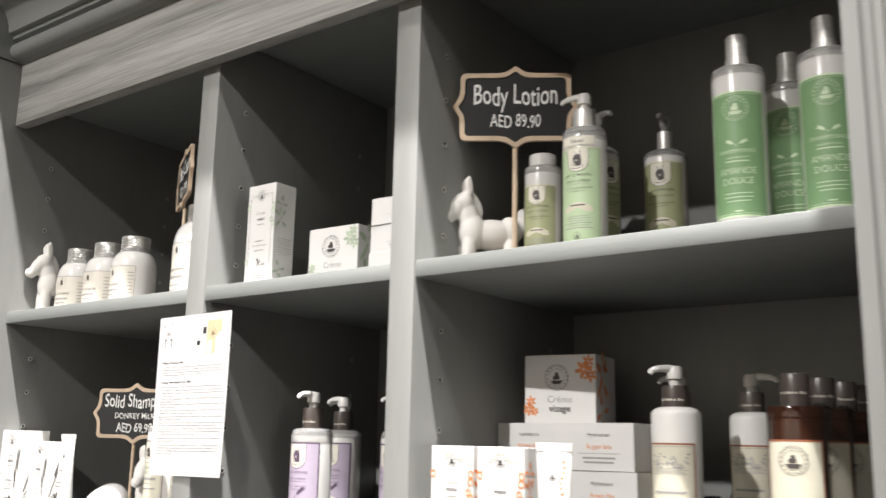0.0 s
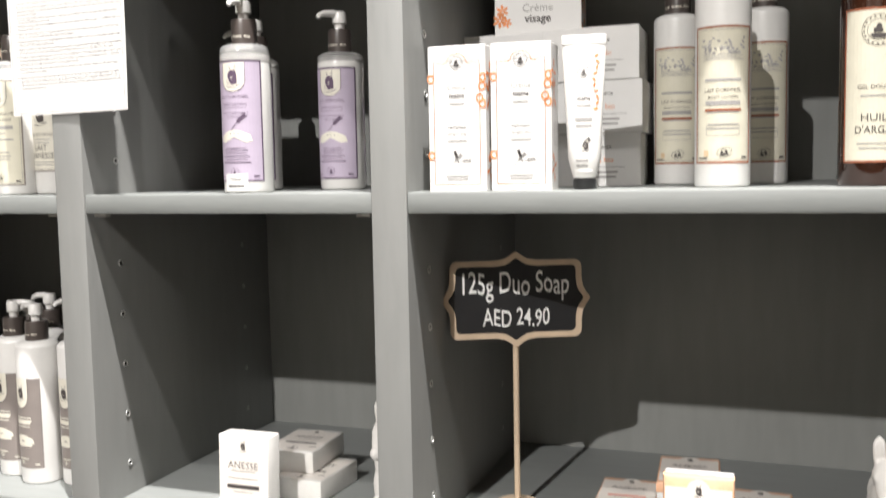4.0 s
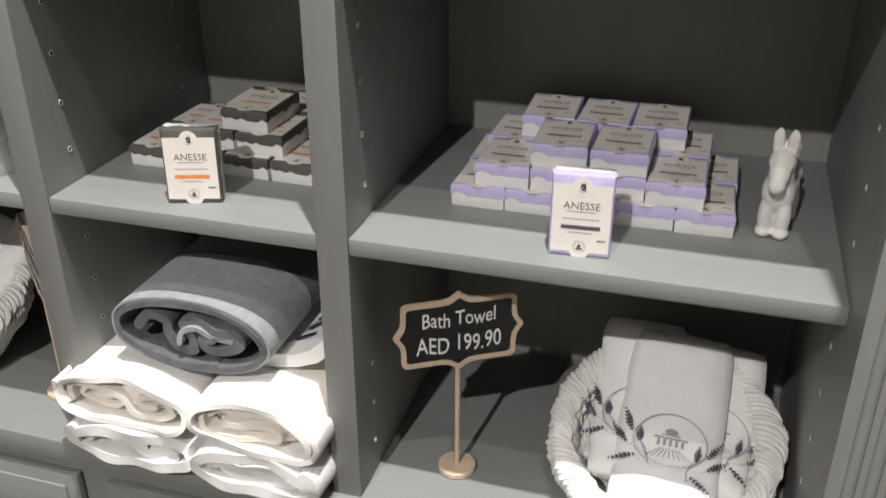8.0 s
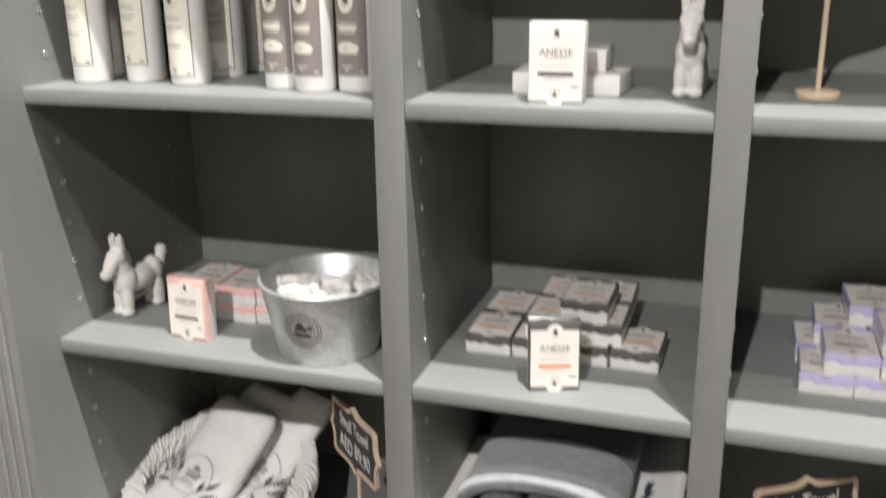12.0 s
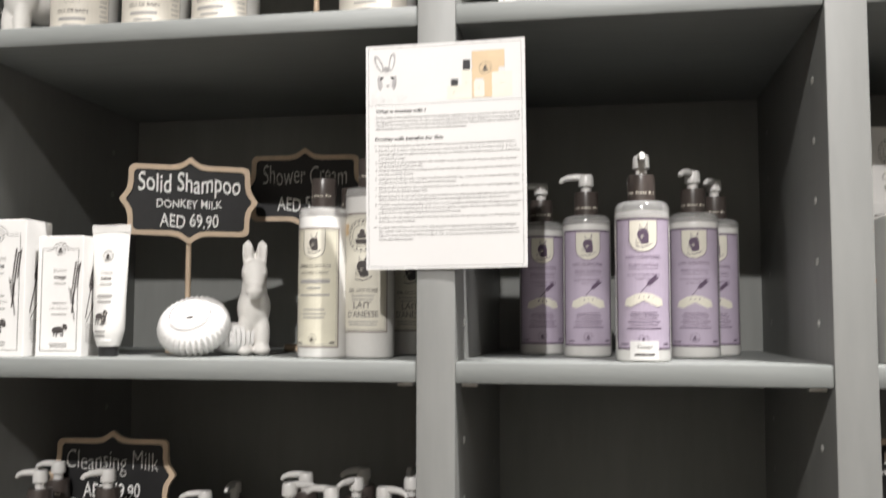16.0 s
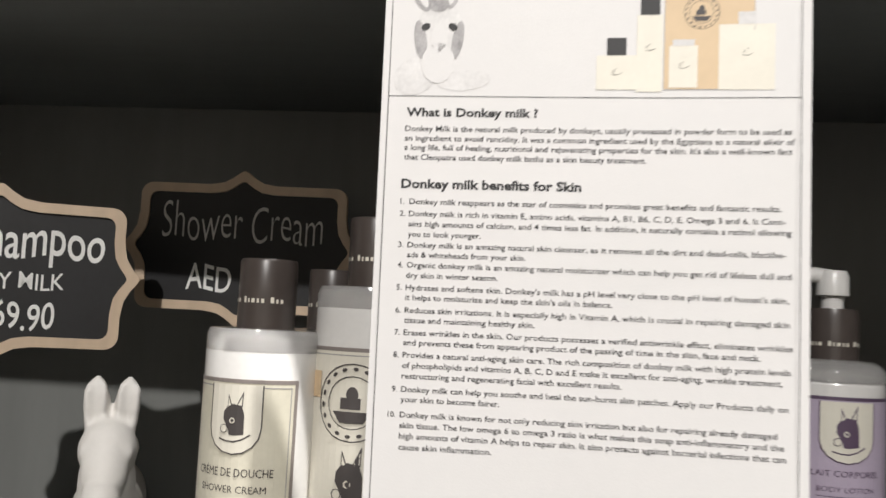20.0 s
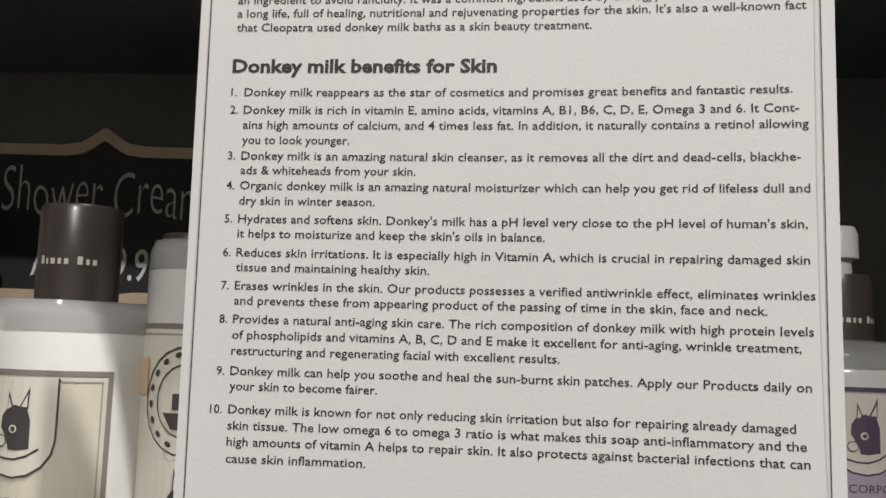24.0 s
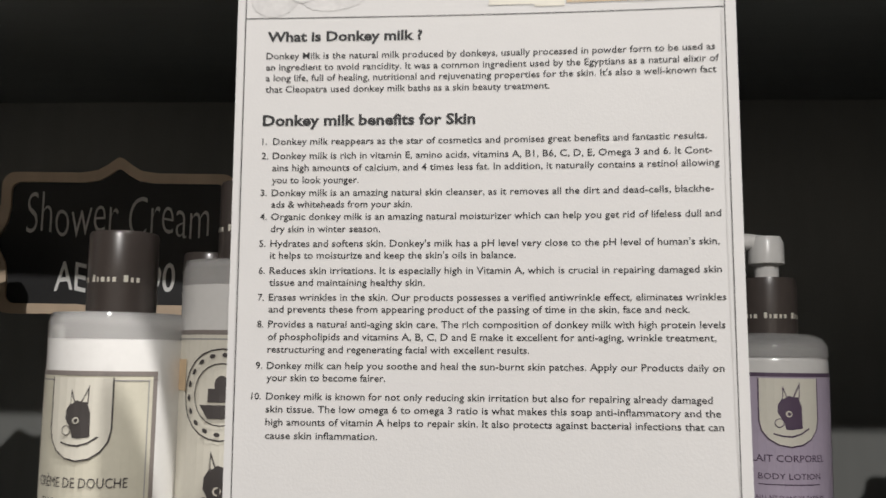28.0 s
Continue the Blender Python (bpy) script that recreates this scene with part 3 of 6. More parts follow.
def body_lotion_lines(ink_w=0.040):
    return [(0.69, "LAIT CORPOREL", 0.0040, 0.043), (0.63, "BODY LOTION", 0.0034, 0.036), (0.61, None, 0.0005, 0.036), (0.56, "AU LAIT D'ANESSE PARFUM", 0.0024, 0.040), (0.53, "DONKEY MILK", 0.002, 0.02),
            (0.275, None, 0.0009, 0.030), (0.255, None, 0.0010, 0.036), (0.232, None, 0.0009, 0.032), (0.205, None, 0.0012, 0.040), (0.182, None, 0.0009, 0.034), (0.155, None, 0.0014, 0.043)]


# ---- cartons and tubes ----
def carton(name, label, w, d, h, art, side=None, top=None, card=CARD, category="box"):
    """A folded card box, its front towards -y, with printing on the front and on the +x side."""
    ob = thing(name, label, category)
    bm = boxed(-w / 2, 0, 0, w / 2, d, h, bev=0.0007, seg=1)
    body = part("carton", bm, card, ob)
    part("lid_flap", boxed(-w / 2 + 0.0015, 0.0015, h, w / 2 - 0.0015, d - 0.0015, h + 0.0006), card, body, smooth=False)
    art.lay(ob, on_front(0.0))
    if side:
        side.lay(ob, on_side(w / 2, d / 2))
    return ob


def tall_art(w, h, ink=INK, flower=None, word="mains", extra=None, head="Crème"):
    """The front of a tall hand-cream carton."""
    p = Print()
    a, b = w * 0.40, h * 0.95
    n = w * 0.17
    pts = [(-a, h * 0.05), (-a, h * 0.88), (-n * 1.2, h * 0.88)] + [(n * -math.cos(t), h * 0.885 + n * 0.9 * math.sin(t)) for t in (math.pi * k / 8 for k in range(9))] + [(n * 1.2, h * 0.88), (a, h * 0.88), (a, h * 0.05), (-a, h * 0.05)]
    p.line("front_border", GREYINK if flower is GREENINK else ink if flower is None else ORANGEINK, 1, pts, 0.0007)
    p.emblem(1, 0, h * 0.885, n * 0.72, ink)
    p.text("lettering", GREYINK, 1, 0, h * 0.70, head, w * 0.085)
    p.text("lettering", ink, 1, 0, h * 0.645, word, w * 0.085, bold=0.02)
    p.bars(1, 0, h * 0.60, w * 0.26, 1, h * 0.02)
    p.text("small_lettering", ink, 1, 0, h * 0.435, "Hydratante", w * 0.05)
    p.text("small_lettering", GREYINK, 1, 0, h * 0.39, extra or "Argan bio", w * 0.06)
    p.bars(1, 0, h * 0.345, w * 0.34, 1, h * 0.02)
    if flower:
        p.sprig("flower_print", GREYINK, 1, -w * 0.12, h * 0.17, w * 0.28, 0.8, 3, 0.2).sprig("flower_print", ink, 1, w * 0.02, h * 0.19, w * 0.22, 1.9, 3, 0.22).sprig("flower_print", GREYINK, 1, w * 0.0, h * 0.20, w * 0.24, 0.1, 3, 0.2)
        for u, v in ((w * 0.44, h * 0.72), (w * 0.40, h * 0.64), (w * 0.45, h * 0.60), (-w * 0.46, h * 0.25), (-w * 0.45, h * 0.78), (w * 0.46, h * 0.78)):
            for k in range(5):
                t = k * 1.256 + u * 40
                p.oval("flower_print", flower, 2, max(-w * 0.49, min(w * 0.49, u + w * 0.05 * math.cos(t))), v + w * 0.06 * math.sin(t), w * 0.016, w * 0.042, t, 8)
    else:
        p.sprig("plant_print", ink, 1, w * 0.28, h * 0.36, h * 0.40, 1.46, 12, 0.055).sprig("plant_print", ink, 1, w * 0.34, h * 0.30, h * 0.26, 1.72, 9, 0.055)
        p.oval("dark_mark", ink, 1, -w * 0.02, h * 0.22, w * 0.13, w * 0.07, 0.1)
        for k in (-0.10, -0.04, 0.06, 0.10):
            p.rect("dark_mark", ink, 1, w * k - 0.0008, h * 0.165, w * k + 0.0008, h * 0.215)
        p.oval("dark_mark", ink, 1, w * 0.14, h * 0.245, w * 0.05, w * 0.07, 0.5, 8)
    p.bars(1, 0, h * 0.10, w * 0.4, 2, h * 0.022)
    p.edging("frame_line", GREYINK, 1, -w * 0.40, h * 0.045, w * 0.40, h * 0.90, 0.0006)
    return p


def tall_side(d, h, ink=INK, leaf=None):
    p = Print()
    if leaf:
        for k, (v, s) in enumerate(((0.80, 1.0), (0.66, 1.3), (0.16, 1.1))):
            for j in range(4):
                t = j * 1.5 + k
                p.line("leaf_print", leaf, 1, [(-d * 0.18 + d * 0.26 * s * q * math.cos(t) + d * 0.1 * math.sin(math.pi * q) * math.sin(t), h * v + d * 0.36 * s * q * math.sin(t)) for q in (0, 0.3, 0.6, 1.0)], 0.0009)
                p.oval("leaf_print", leaf, 1, -d * 0.18 + d * 0.18 * s * math.cos(t), h * v + d * 0.22 * s * math.sin(t), d * 0.10 * s, d * 0.05, t, 8)
    else:
        p.sprig("plant_print", ink, 1, -d * 0.30, h * 0.32, h * 0.5, 1.25, 9, 0.09)
        p.sprig("plant_print", ink, 1, -d * 0.26, h * 0.28, h * 0.3, 0.85, 7, 0.09)
    return p.bars(1, d * 0.05, h * 0.46 if leaf else h * 0.26, d * 0.72, 8, h * 0.022, ink, 0.18)


def wide_art(w, h, flower):
    """The front of a low face-cream carton."""
    p = Print()
    p.emblem(1, -w * 0.04, h * 0.67, h * 0.20, INK)
    p.text("lettering", GREYINK, 1, 0, h * 0.30, "Crème", h * 0.105)
    p.text("lettering", INK, 1, 0, h * 0.165, "visage", h * 0.105, bold=0.02)
    for u, v, s in ((w * 0.34, h * 0.78, 1.0), (w * 0.43, h * 0.70, 0.8), (w * 0.40, h * 0.90, 0.7), (-w * 0.41, h * 0.32, 0.6), (-w * 0.44, h * 0.20, 0.7), (-w * 0.36, h * 0.17, 0.5)):
        for k in range(6):
            t = k * 1.05 + u * 30
            p.oval("flower_print", flower, 1, max(-w * 0.485, min(w * 0.485, u + s * h * 0.08 * math.cos(t))), max(h * 0.03, min(h * 0.97, v + s * h * 0.08 * math.sin(t))), s * h * 0.065, s * h * 0.03, t, 8)
    return p


def stack_art(w, h, word="Argan bio", flip=False):
    p = Print()
    p.text("lettering", INK, 1, w * 0.06, h * 0.72, "Hydratante" if not flip else "Made in France", h * 0.085)
    p.rect("small_print", GREYINK, 1, -w * 0.2, h * 0.36, w * 0.34, h * 0.372)
    p.text("lettering", ORANGEINK if word == "Argan bio" else GREYINK, 1, w * 0.06, h * 0.46, word, h * 0.11)
    p.bars(1, w * 0.06, h * 0.25, w * 0.42, 2, h * 0.09)
    return p


def hand_tube(name, label, r=0.021, h=0.175, flower=None):
    """A soft tube that stands on its black cap and is crimped flat on top."""
    ob = thing(name, label, "tube")
    part("cap", lathe([(0, 0), (0.0125, 0), (0.0135, 0.002), (0.0135, 0.012), (0.012, 0.014), (0, 0.014)], 24), BLACKP, ob)
    bm = bmesh.new()
    seg, rows = 32, 14
    rings = []
    for k in range(rows + 1):
        q = k / rows
        z = 0.014 + (h - 0.014) * q
        f = min(1.0, 0.72 + q * 2.2)
        flat = max(0.0, (q - 0.05) / 0.95)
        a, b = r * f * (1 + 0.40 * flat), r * f * (1 - 0.93 * flat)
        rings.append([bm.verts.new((a * math.cos(t), b * math.sin(t), z)) for t in (2 * math.pi * j / seg for j in range(seg))])
    for a, b in zip(rings, rings[1:]):
        for j in range(seg):
            bm.faces.new((a[j], a[(j + 1) % seg], b[(j + 1) % seg], b[j]))
    bm.faces.new(rings[0][::-1])
    bm.faces.new(rings[-1])
    part("tube_body", bm, WHITE, ob)
    part("crimp", boxed(-r * 1.41, -0.0018, h - 0.002, r * 1.41, 0.0018, h + 0.009, bev=0.0006, seg=1), WHITE, ob)

    def skin(u, v, g):
        q = max(0.0, (v - 0.014) / (h - 0.014))
        flat = max(0.0, (q - 0.05) / 0.95)
        f = min(1.0, 0.72 + q * 2.2)
        a, b = r * f * (1 + 0.40 * flat), r * f * (1 - 0.93 * flat)
        x = max(-a * 0.98, min(a * 0.98, u))
        return (x, -b * math.sqrt(1 - (x / a) ** 2) - g - 0.0004, v)

    p = Print()
    p.emblem(1, 0, h * 0.80, r * 0.42)
    p.text("lettering", GREYINK, 1, 0, h * 0.655, "Crème", 0.005)
    p.text("lettering", INK, 1, 0, h * 0.61, "mains", 0.005, bold=0.02)
    p.bars(1, 0, h * 0.57, r * 0.9, 1, 0.004)
    p.bars(1, 0, h * 0.47, r * 1.1, 2, 0.008)
    if flower:
        for k in range(10):
            p.oval("flower_print", flower, 1, r * (0.75 + 0.12 * math.sin(k)), h * (0.55 + 0.04 * k), r * 0.16, r * 0.07, k * 1.1, 8)
        p.sprig("flower_print", INK, 1, -r * 0.2, h * 0.28, r * 0.8, 0.8, 4, 0.3)
    else:
        p.oval("dark_mark", INK, 1, -r * 0.2, h * 0.32, r * 0.35, r * 0.2, 0.1)
        p.oval("dark_mark", INK, 1, r * 0.2, h * 0.345, r * 0.14, r * 0.2, 0.5, 8)
        for k in (-0.45, -0.25, 0.02, 0.14):
            p.rect("dark_mark", INK, 1, r * k - 0.0008, h * 0.25, r * k + 0.0008, h * 0.32)
    p.rect("sticker", CARD, 2, -r * 0.55, h * 0.12, r * 0.75, h * 0.42, 4)
    p.mark(3, r * 0.1, h * 0.30, r * 0.36)
    p.bars(1, -r * 0.1, h * 0.19, r * 0.8, 2, 0.006)
    p.lay(ob, skin)
    return ob


def bath_jar(name, label, r=0.0465, h=0.143, big=False):
    """A round-shouldered jar of bath salts with a ridged metal lid."""
    ob = thing(name, label, "jar")
    lid_h, lid_r = (0.030, r * 0.56) if big else (0.027, r * 0.64)
    b = h - lid_h - 0.006
    sh = b * 0.34
    prof = [(0, 0), (r * 0.9, 0), (r, 0.006), (r, b - sh)] + [(lid_r * 0.93 + (r - lid_r * 0.93) * math.cos(t), b - sh + sh * math.sin(t)) for t in (math.pi / 2 * k / 8 for k in range(1, 9))] + [(lid_r * 0.93, b + 0.006), (0, b + 0.006)]
    part("body", lathe(prof, 44), LOTION, ob)
    part("neck_band", lathe([(lid_r * 0.96, b - 0.004), (lid_r * 1.06, b - 0.004), (lid_r * 1.02, b + 0.007), (lid_r * 0.96, b + 0.007)], 40), CLEAR, ob, "clear shrink band")
    z = b + 0.006
    prof = [(0, z), (lid_r, z), (lid_r, z + 0.004)]
    for k in range(4):
        prof += [(lid_r * 0.965, z + 0.0055 + k * 0.0045), (lid_r, z + 0.0075 + k * 0.0045)]
    prof += [(lid_r * 0.99, z + lid_h - 0.002), (lid_r * 0.95, z + lid_h), (lid_r * 0.85, z + lid_h - 0.001), (0, z + lid_h - 0.001)]
    part("lid", lathe(prof, 44), LIDM, ob, "ridged aluminium lid", angle=20)
    p = Print()
    w, v1 = r * 1.15, b - sh + 0.004
    p.rect("label", BEIGE, 0, -w, 0.008, w, v1, 18)
    p.edging("label_border", GREYINK, 1, -w, 0.008, w, v1, 0.0012, 18)
    p.edging("shield", GREYINK, 1, -r * 0.24, v1 - 0.027, r * 0.24, v1 - 0.002, 0.0005, 4)
    p.mark(2, 0, v1 - 0.014, 0.0075)
    p.text("lettering", INK, 2, 0, 0.008 + (v1 - 0.008) * 0.40, "CREME DE BAIN" if big else "SELS DE BAIN", 0.0055, r * 0.95)
    p.rect("small_print", GREYINK, 2, -r * 0.42, 0.008 + (v1 - 0.008) * 0.24, r * 0.42, 0.008 + (v1 - 0.008) * 0.30, 6)
    p.bars(2, 0, 0.016, r * 0.6, 1, 0.006)
    p.bars(2, w * 0.82, v1 * 0.8, r * 0.26, 7, 0.007, GREYINK, 0.25)
    p.lay(ob, on_round(r))
    return ob


# ---- soaps, signs, figurines ----
def wavy_layer(w, d, h, rnd):
    """The upper colour of a poured soap, whose lower edge runs unevenly round the bar."""
    e, n = 0.0007, 9
    corners = [(-w / 2 - e, -e), (w / 2 + e, -e), (w / 2 + e, d + e), (-w / 2 - e, d + e)]
    line = []
    for (x0, y0), (x1, y1) in zip(corners, corners[1:] + corners[:1]):
        line += [(x0 + (x1 - x0) * k / n, y0 + (y1 - y0) * k / n) for k in range(n)]
    bm = bmesh.new()
    rings = []
    for z, inset in ((None, 0.0), (h - 0.0035, 0.0), (h - 0.0010, 0.0012), (h, 0.0036)):
        ring = []
        for x, y in line:
            q = h * (0.46 + 0.20 * rnd.random()) if z is None else z
            ring.append(bm.verts.new((x * (1 - 2 * inset / w), d / 2 + (y - d / 2) * (1 - 2 * inset / d), q)))
        rings.append(ring)
    m = len(line)
    for a, b in zip(rings, rings[1:]):
        for k in range(m):
            bm.faces.new((a[k], a[(k + 1) % m], b[(k + 1) % m], b[k]))
    bm.faces.new(rings[-1])
    bm.faces.new([bm.verts.new((x * 0.97, d / 2 + (y - d / 2) * 0.97, h * 0.45)) for x, y in line][::-1])
    return bm


def duo_soap(name, label, hue, w=0.079, d=0.112, h=0.036):
    """A two-layer soap bar lying flat, with a printed paper band over its top."""
    ob = thing(name, label, "soap")
    rnd = random.Random(hue)
    if hue == "white":
        part("soap_bar", boxed(-w / 2, 0, 0, w / 2, d, h, bev=0.003), DUO[hue], ob)
    else:
        part("white_layer", boxed(-w / 2, 0, 0, w / 2, d, h - 0.004, bev=0.002), SOAPWHITE, ob, "white soap layer")
        part("colour_layer", wavy_layer(w, d, h, rnd), DUO[hue], ob, hue + " soap layer")
    p = Print()
    p.rect("paper_band", TAPE, 0, -w / 2 + 0.002, d * 0.05, w / 2 - 0.002, d * 0.89)
    p.oval("paper_tab", TAPE, 1, 0, d * 0.86, w * 0.17, w * 0.17, n=20)
    p.oval("paper_tab", TAPE, 1, 0, d * 0.08, w * 0.17, w * 0.17, n=20)
    p.mark(2, 0, d * 0.86, w * 0.085)
    p.text("lettering", INK, 2, 0, d * 0.585, "ANESSE", 0.0105, w * 0.60, bold=-0.006)
    p.bars(2, 0, d * 0.55, w * 0.5, 1, 0.004, GREYINK, 0.3)
    p.bars(2, 0, d * 0.46, w * 0.62, 1, 0.004, GREYINK, 0.3)
    p.rect("scent_strip", {"charcoal": ORANGEINK, "orange": mat("coral_ink", (0.7, 0.22, 0.16), 0.5), "lilac": PURPLEINK}.get(hue, INK), 2, -w * 0.32, d * 0.335, w * 0.32, d * 0.385)
    p.bars(2, 0, d * 0.29, w * 0.4, 1, 0.004, GREYINK, 0.3)
    p.emblem(2, 0, d * 0.12, w * 0.11)
    p.rect("small_print", INK, 2, w * 0.28, d * 0.2, w * 0.42, d * 0.215)
    p.lay(ob, on_top(h))
    return ob


def bracket_outline(w, h, r=0.010, peak=0.012, half=0.022):
    """The outline of a plaque with round corners and a small pointed crest in the middle of each side."""
    pts = []

    def crest(x0, y0, dx, dy, nx, ny, length):
        out = []
        for s, q in ((-length / 2 + r, 0), (-half * 1.3, 0), (-half * 0.75, 0.16), (-half * 0.4, 0.52), (-half * 0.12, 0.92), (0, 1), (half * 0.12, 0.92), (half * 0.4, 0.52), (half * 0.75, 0.16), (half * 1.3, 0), (length / 2 - r, 0)):
            out.append((x0 + dx * s + nx * peak * q, y0 + dy * s + ny * peak * q))
        return out

    def corner(cx, cy, a0):
        return [(cx + r * math.cos(a0 + t), cy + r * math.sin(a0 + t)) for t in (math.pi / 2 * k / 5 for k in range(1, 5))]

    pts += crest(0, -h / 2, 1, 0, 0, -1, w) + corner(w / 2 - r, -h / 2 + r, -math.pi / 2)
    pts += crest(w / 2, 0, 0, 1, 1, 0, h) + corner(w / 2 - r, h / 2 - r, 0)
    pts += crest(0, h / 2, -1, 0, 0, 1, w) + corner(-w / 2 + r, h / 2 - r, math.pi / 2)
    pts += crest(-w / 2, 0, 0, -1, -1, 0, h) + corner(-w / 2 + r, -h / 2 + r, math.pi)
    return pts


def slab(bm, pts, y0, y1, hole=None):
    """A plate in the x-z plane between y0 and y1, with an opening of as many points."""
    f = [bm.verts.new((x, y0, z)) for x, z in pts]
    b = [bm.verts.new((x, y1, z)) for x, z in pts]
    n = len(pts)
    for k in range(n):
        bm.faces.new((f[k], f[(k + 1) % n], b[(k + 1) % n], b[k]))
    if hole is None:
        bm.faces.new(f[::-1])
        bm.faces.new(b)
        return
    hf = [bm.verts.new((x, y0, z)) for x, z in hole]
    hb = [bm.verts.new((x, y1, z)) for x, z in hole]
    for k in range(n):
        q = (k + 1) % n
        bm.faces.new((f[k], hf[k], hf[q], f[q]))
        bm.faces.new((b[k], b[q], hb[q], hb[k]))
        bm.faces.new((hf[k], hb[k], hb[q], hf[q]))


def chalk_sign(label, lines, m, foot=0.165, w=0.176, h=0.106, ink=CHALK, pole=True):
    """A little chalkboard in a wooden bracket frame on a turned stick with a round foot."""
    ob = thing("chalkboard_sign", label, "sign", m, "chalkboard signs on the shelves")
    cz = foot + h / 2 + 0.012
    outer = [(x, z + cz) for x, z in bracket_outline(w, h)]
    inner = [(x, z + cz) for x, z in bracket_outline(w - 0.015, h - 0.015, 0.007, 0.0105, 0.020)]
    bm = bmesh.new()
    slab(bm, outer, -0.004, 0.003, inner)
    part("frame", bm, BEECH, ob, "pale wooden bracket frame", angle=50)
    bm = bmesh.new()
    slab(bm, [(x * 1.008, cz + (z - cz) * 1.008) for x, z in inner], -0.0018, 0.0022)
    part("board", bm, BOARD, ob, "black chalkboard panel", smooth=False)
    part("stick", tube([(0, 0.0045, 0.010), (0, 0.0045, foot * 0.5), (0, 0.0045, foot + 0.004)], 0.0042, 12), BEECH, ob)
    part("foot", lathe([(0, 0), (0.028, 0), (0.031, 0.002), (0.031, 0.009), (0.029, 0.011), (0, 0.0112)], 32, 0, 0.0045), BEECH, ob, "round wooden foot")
    for v, text, size, width, colour in lines:
        Print().text("chalk_lettering", colour or ink, 1, 0, cz + v, text, size, width, bold=0.008 if (colour or ink) is CHALK else -0.012, res=4, wob=0.07).lay(ob, on_front(-0.0018))
    return ob


def blob_mesh(name, balls, material, voxel=0.0030):
    """One smooth mesh grown together from stretched balls: (centre, radii, turn about x, turn about y)."""
    bm = bmesh.new()
    for c, s, rx, ry in balls:
        m = Matrix.Translation(c) @ Euler((radians(rx), radians(ry), 0)).to_matrix().to_4x4() @ Matrix.Diagonal((*s, 1))
        bmesh.ops.create_icosphere(bm, subdivisions=3, radius=1, matrix=m)
    me = bpy.data.meshes.new(name)
    bm.to_mesh(me)
    bm.free()
    ob = new(name, me)
    r = ob.modifiers.new("grow", "REMESH")
    r.mode, r.voxel_size, r.use_smooth_shade = "VOXEL", voxel, True
    s = ob.modifiers.new("soften", "SMOOTH")
    s.factor, s.iterations = 0.5, 5
    bpy.context.view_layer.update()
    done = bpy.data.meshes.new_from_object(ob.evaluated_get(bpy.context.evaluated_depsgraph_get()))
    bpy.data.objects.remove(ob)
    done.name = name
    done.materials.clear()
    done.materials.append(material)
    for f in done.polygons:
        f.use_smooth = True
    return done


# a standing donkey that looks towards -y, about 0.155 m high
DONKEY = blob_mesh("donkey_figurine", [
    ((0, 0.034, 0.060), (0.0235, 0.044, 0.025), 6, 0), ((0, 0.000, 0.062), (0.0240, 0.024, 0.032), 0, 0), ((0, 0.066, 0.066), (0.0225, 0.020, 0.026), 0, 0),
    ((0, -0.006, 0.086), (0.0185, 0.0185, 0.032), 14, 0), ((0, -0.015, 0.108), (0.0190, 0.0180, 0.0185), 0, 0),
    ((0, -0.028, 0.098), (0.0150, 0.0135, 0.0210), -24, 0), ((0, -0.041, 0.083), (0.0125, 0.0120, 0.0105), -20, 0),
    ((-0.0128, -0.026, 0.108), (0.0045, 0.0045, 0.0045), 0, 0), ((0.0128, -0.026, 0.108), (0.0045, 0.0045, 0.0045), 0, 0),
    ((-0.0092, -0.007, 0.132), (0.0085, 0.0062, 0.0215), 6, -3), ((0.0092, -0.007, 0.132), (0.0085, 0.0062, 0.0215), 6, 3),
    ((-0.0148, -0.0115, 0.131), (0.0030, 0.0040, 0.0185), 6, -4), ((-0.0050, -0.0115, 0.131), (0.0030, 0.0040, 0.0185), 6, 0),
    ((0.0148, -0.0115, 0.131), (0.0030, 0.0040, 0.0185), 6, 4), ((0.0050, -0.0115, 0.131), (0.0030, 0.0040, 0.0185), 6, 0),
    ((-0.0115, -0.008, 0.028), (0.0120, 0.0125, 0.030), 0, 0), ((0.0115, -0.008, 0.028), (0.0120, 0.0125, 0.030), 0, 0),
    ((-0.012, 0.066, 0.028), (0.0120, 0.0135, 0.032), 0, 0), ((0.012, 0.066, 0.028), (0.0120, 0.0135, 0.032), 0, 0),
    ((-0.0118, -0.011, 0.006), (0.0128, 0.0145, 0.008), 0, 0), ((0.0118, -0.011, 0.006), (0.0128, 0.0145, 0.008), 0, 0),
    ((-0.012, 0.064, 0.006), (0.0125, 0.0145, 0.008), 0, 0), ((0.012, 0.064, 0.006), (0.0125, 0.0145, 0.008), 0, 0),
    ((0, 0.087, 0.078), (0.0120, 0.0110, 0.024), -14, 0), ((0, 0.092, 0.095), (0.0135, 0.0125, 0.013), 0, 0), ((0, 0.006, 0.108), (0.006, 0.010, 0.024), 26, 0),
], CLAY, 0.0022)


def donkey(x, y, z, turn, label="white plaster donkey figurine standing on the shelf", size=1.0):
    ob = new("donkey_figurine", DONKEY)
    ob.matrix_basis = pose(x, y, z + 0.0015, 0, 0, turn) @ Matrix.Diagonal((size * 0.93, size * 0.95, size, 1))
    return tagged(ob, label, "figurine", "white donkey figurines")


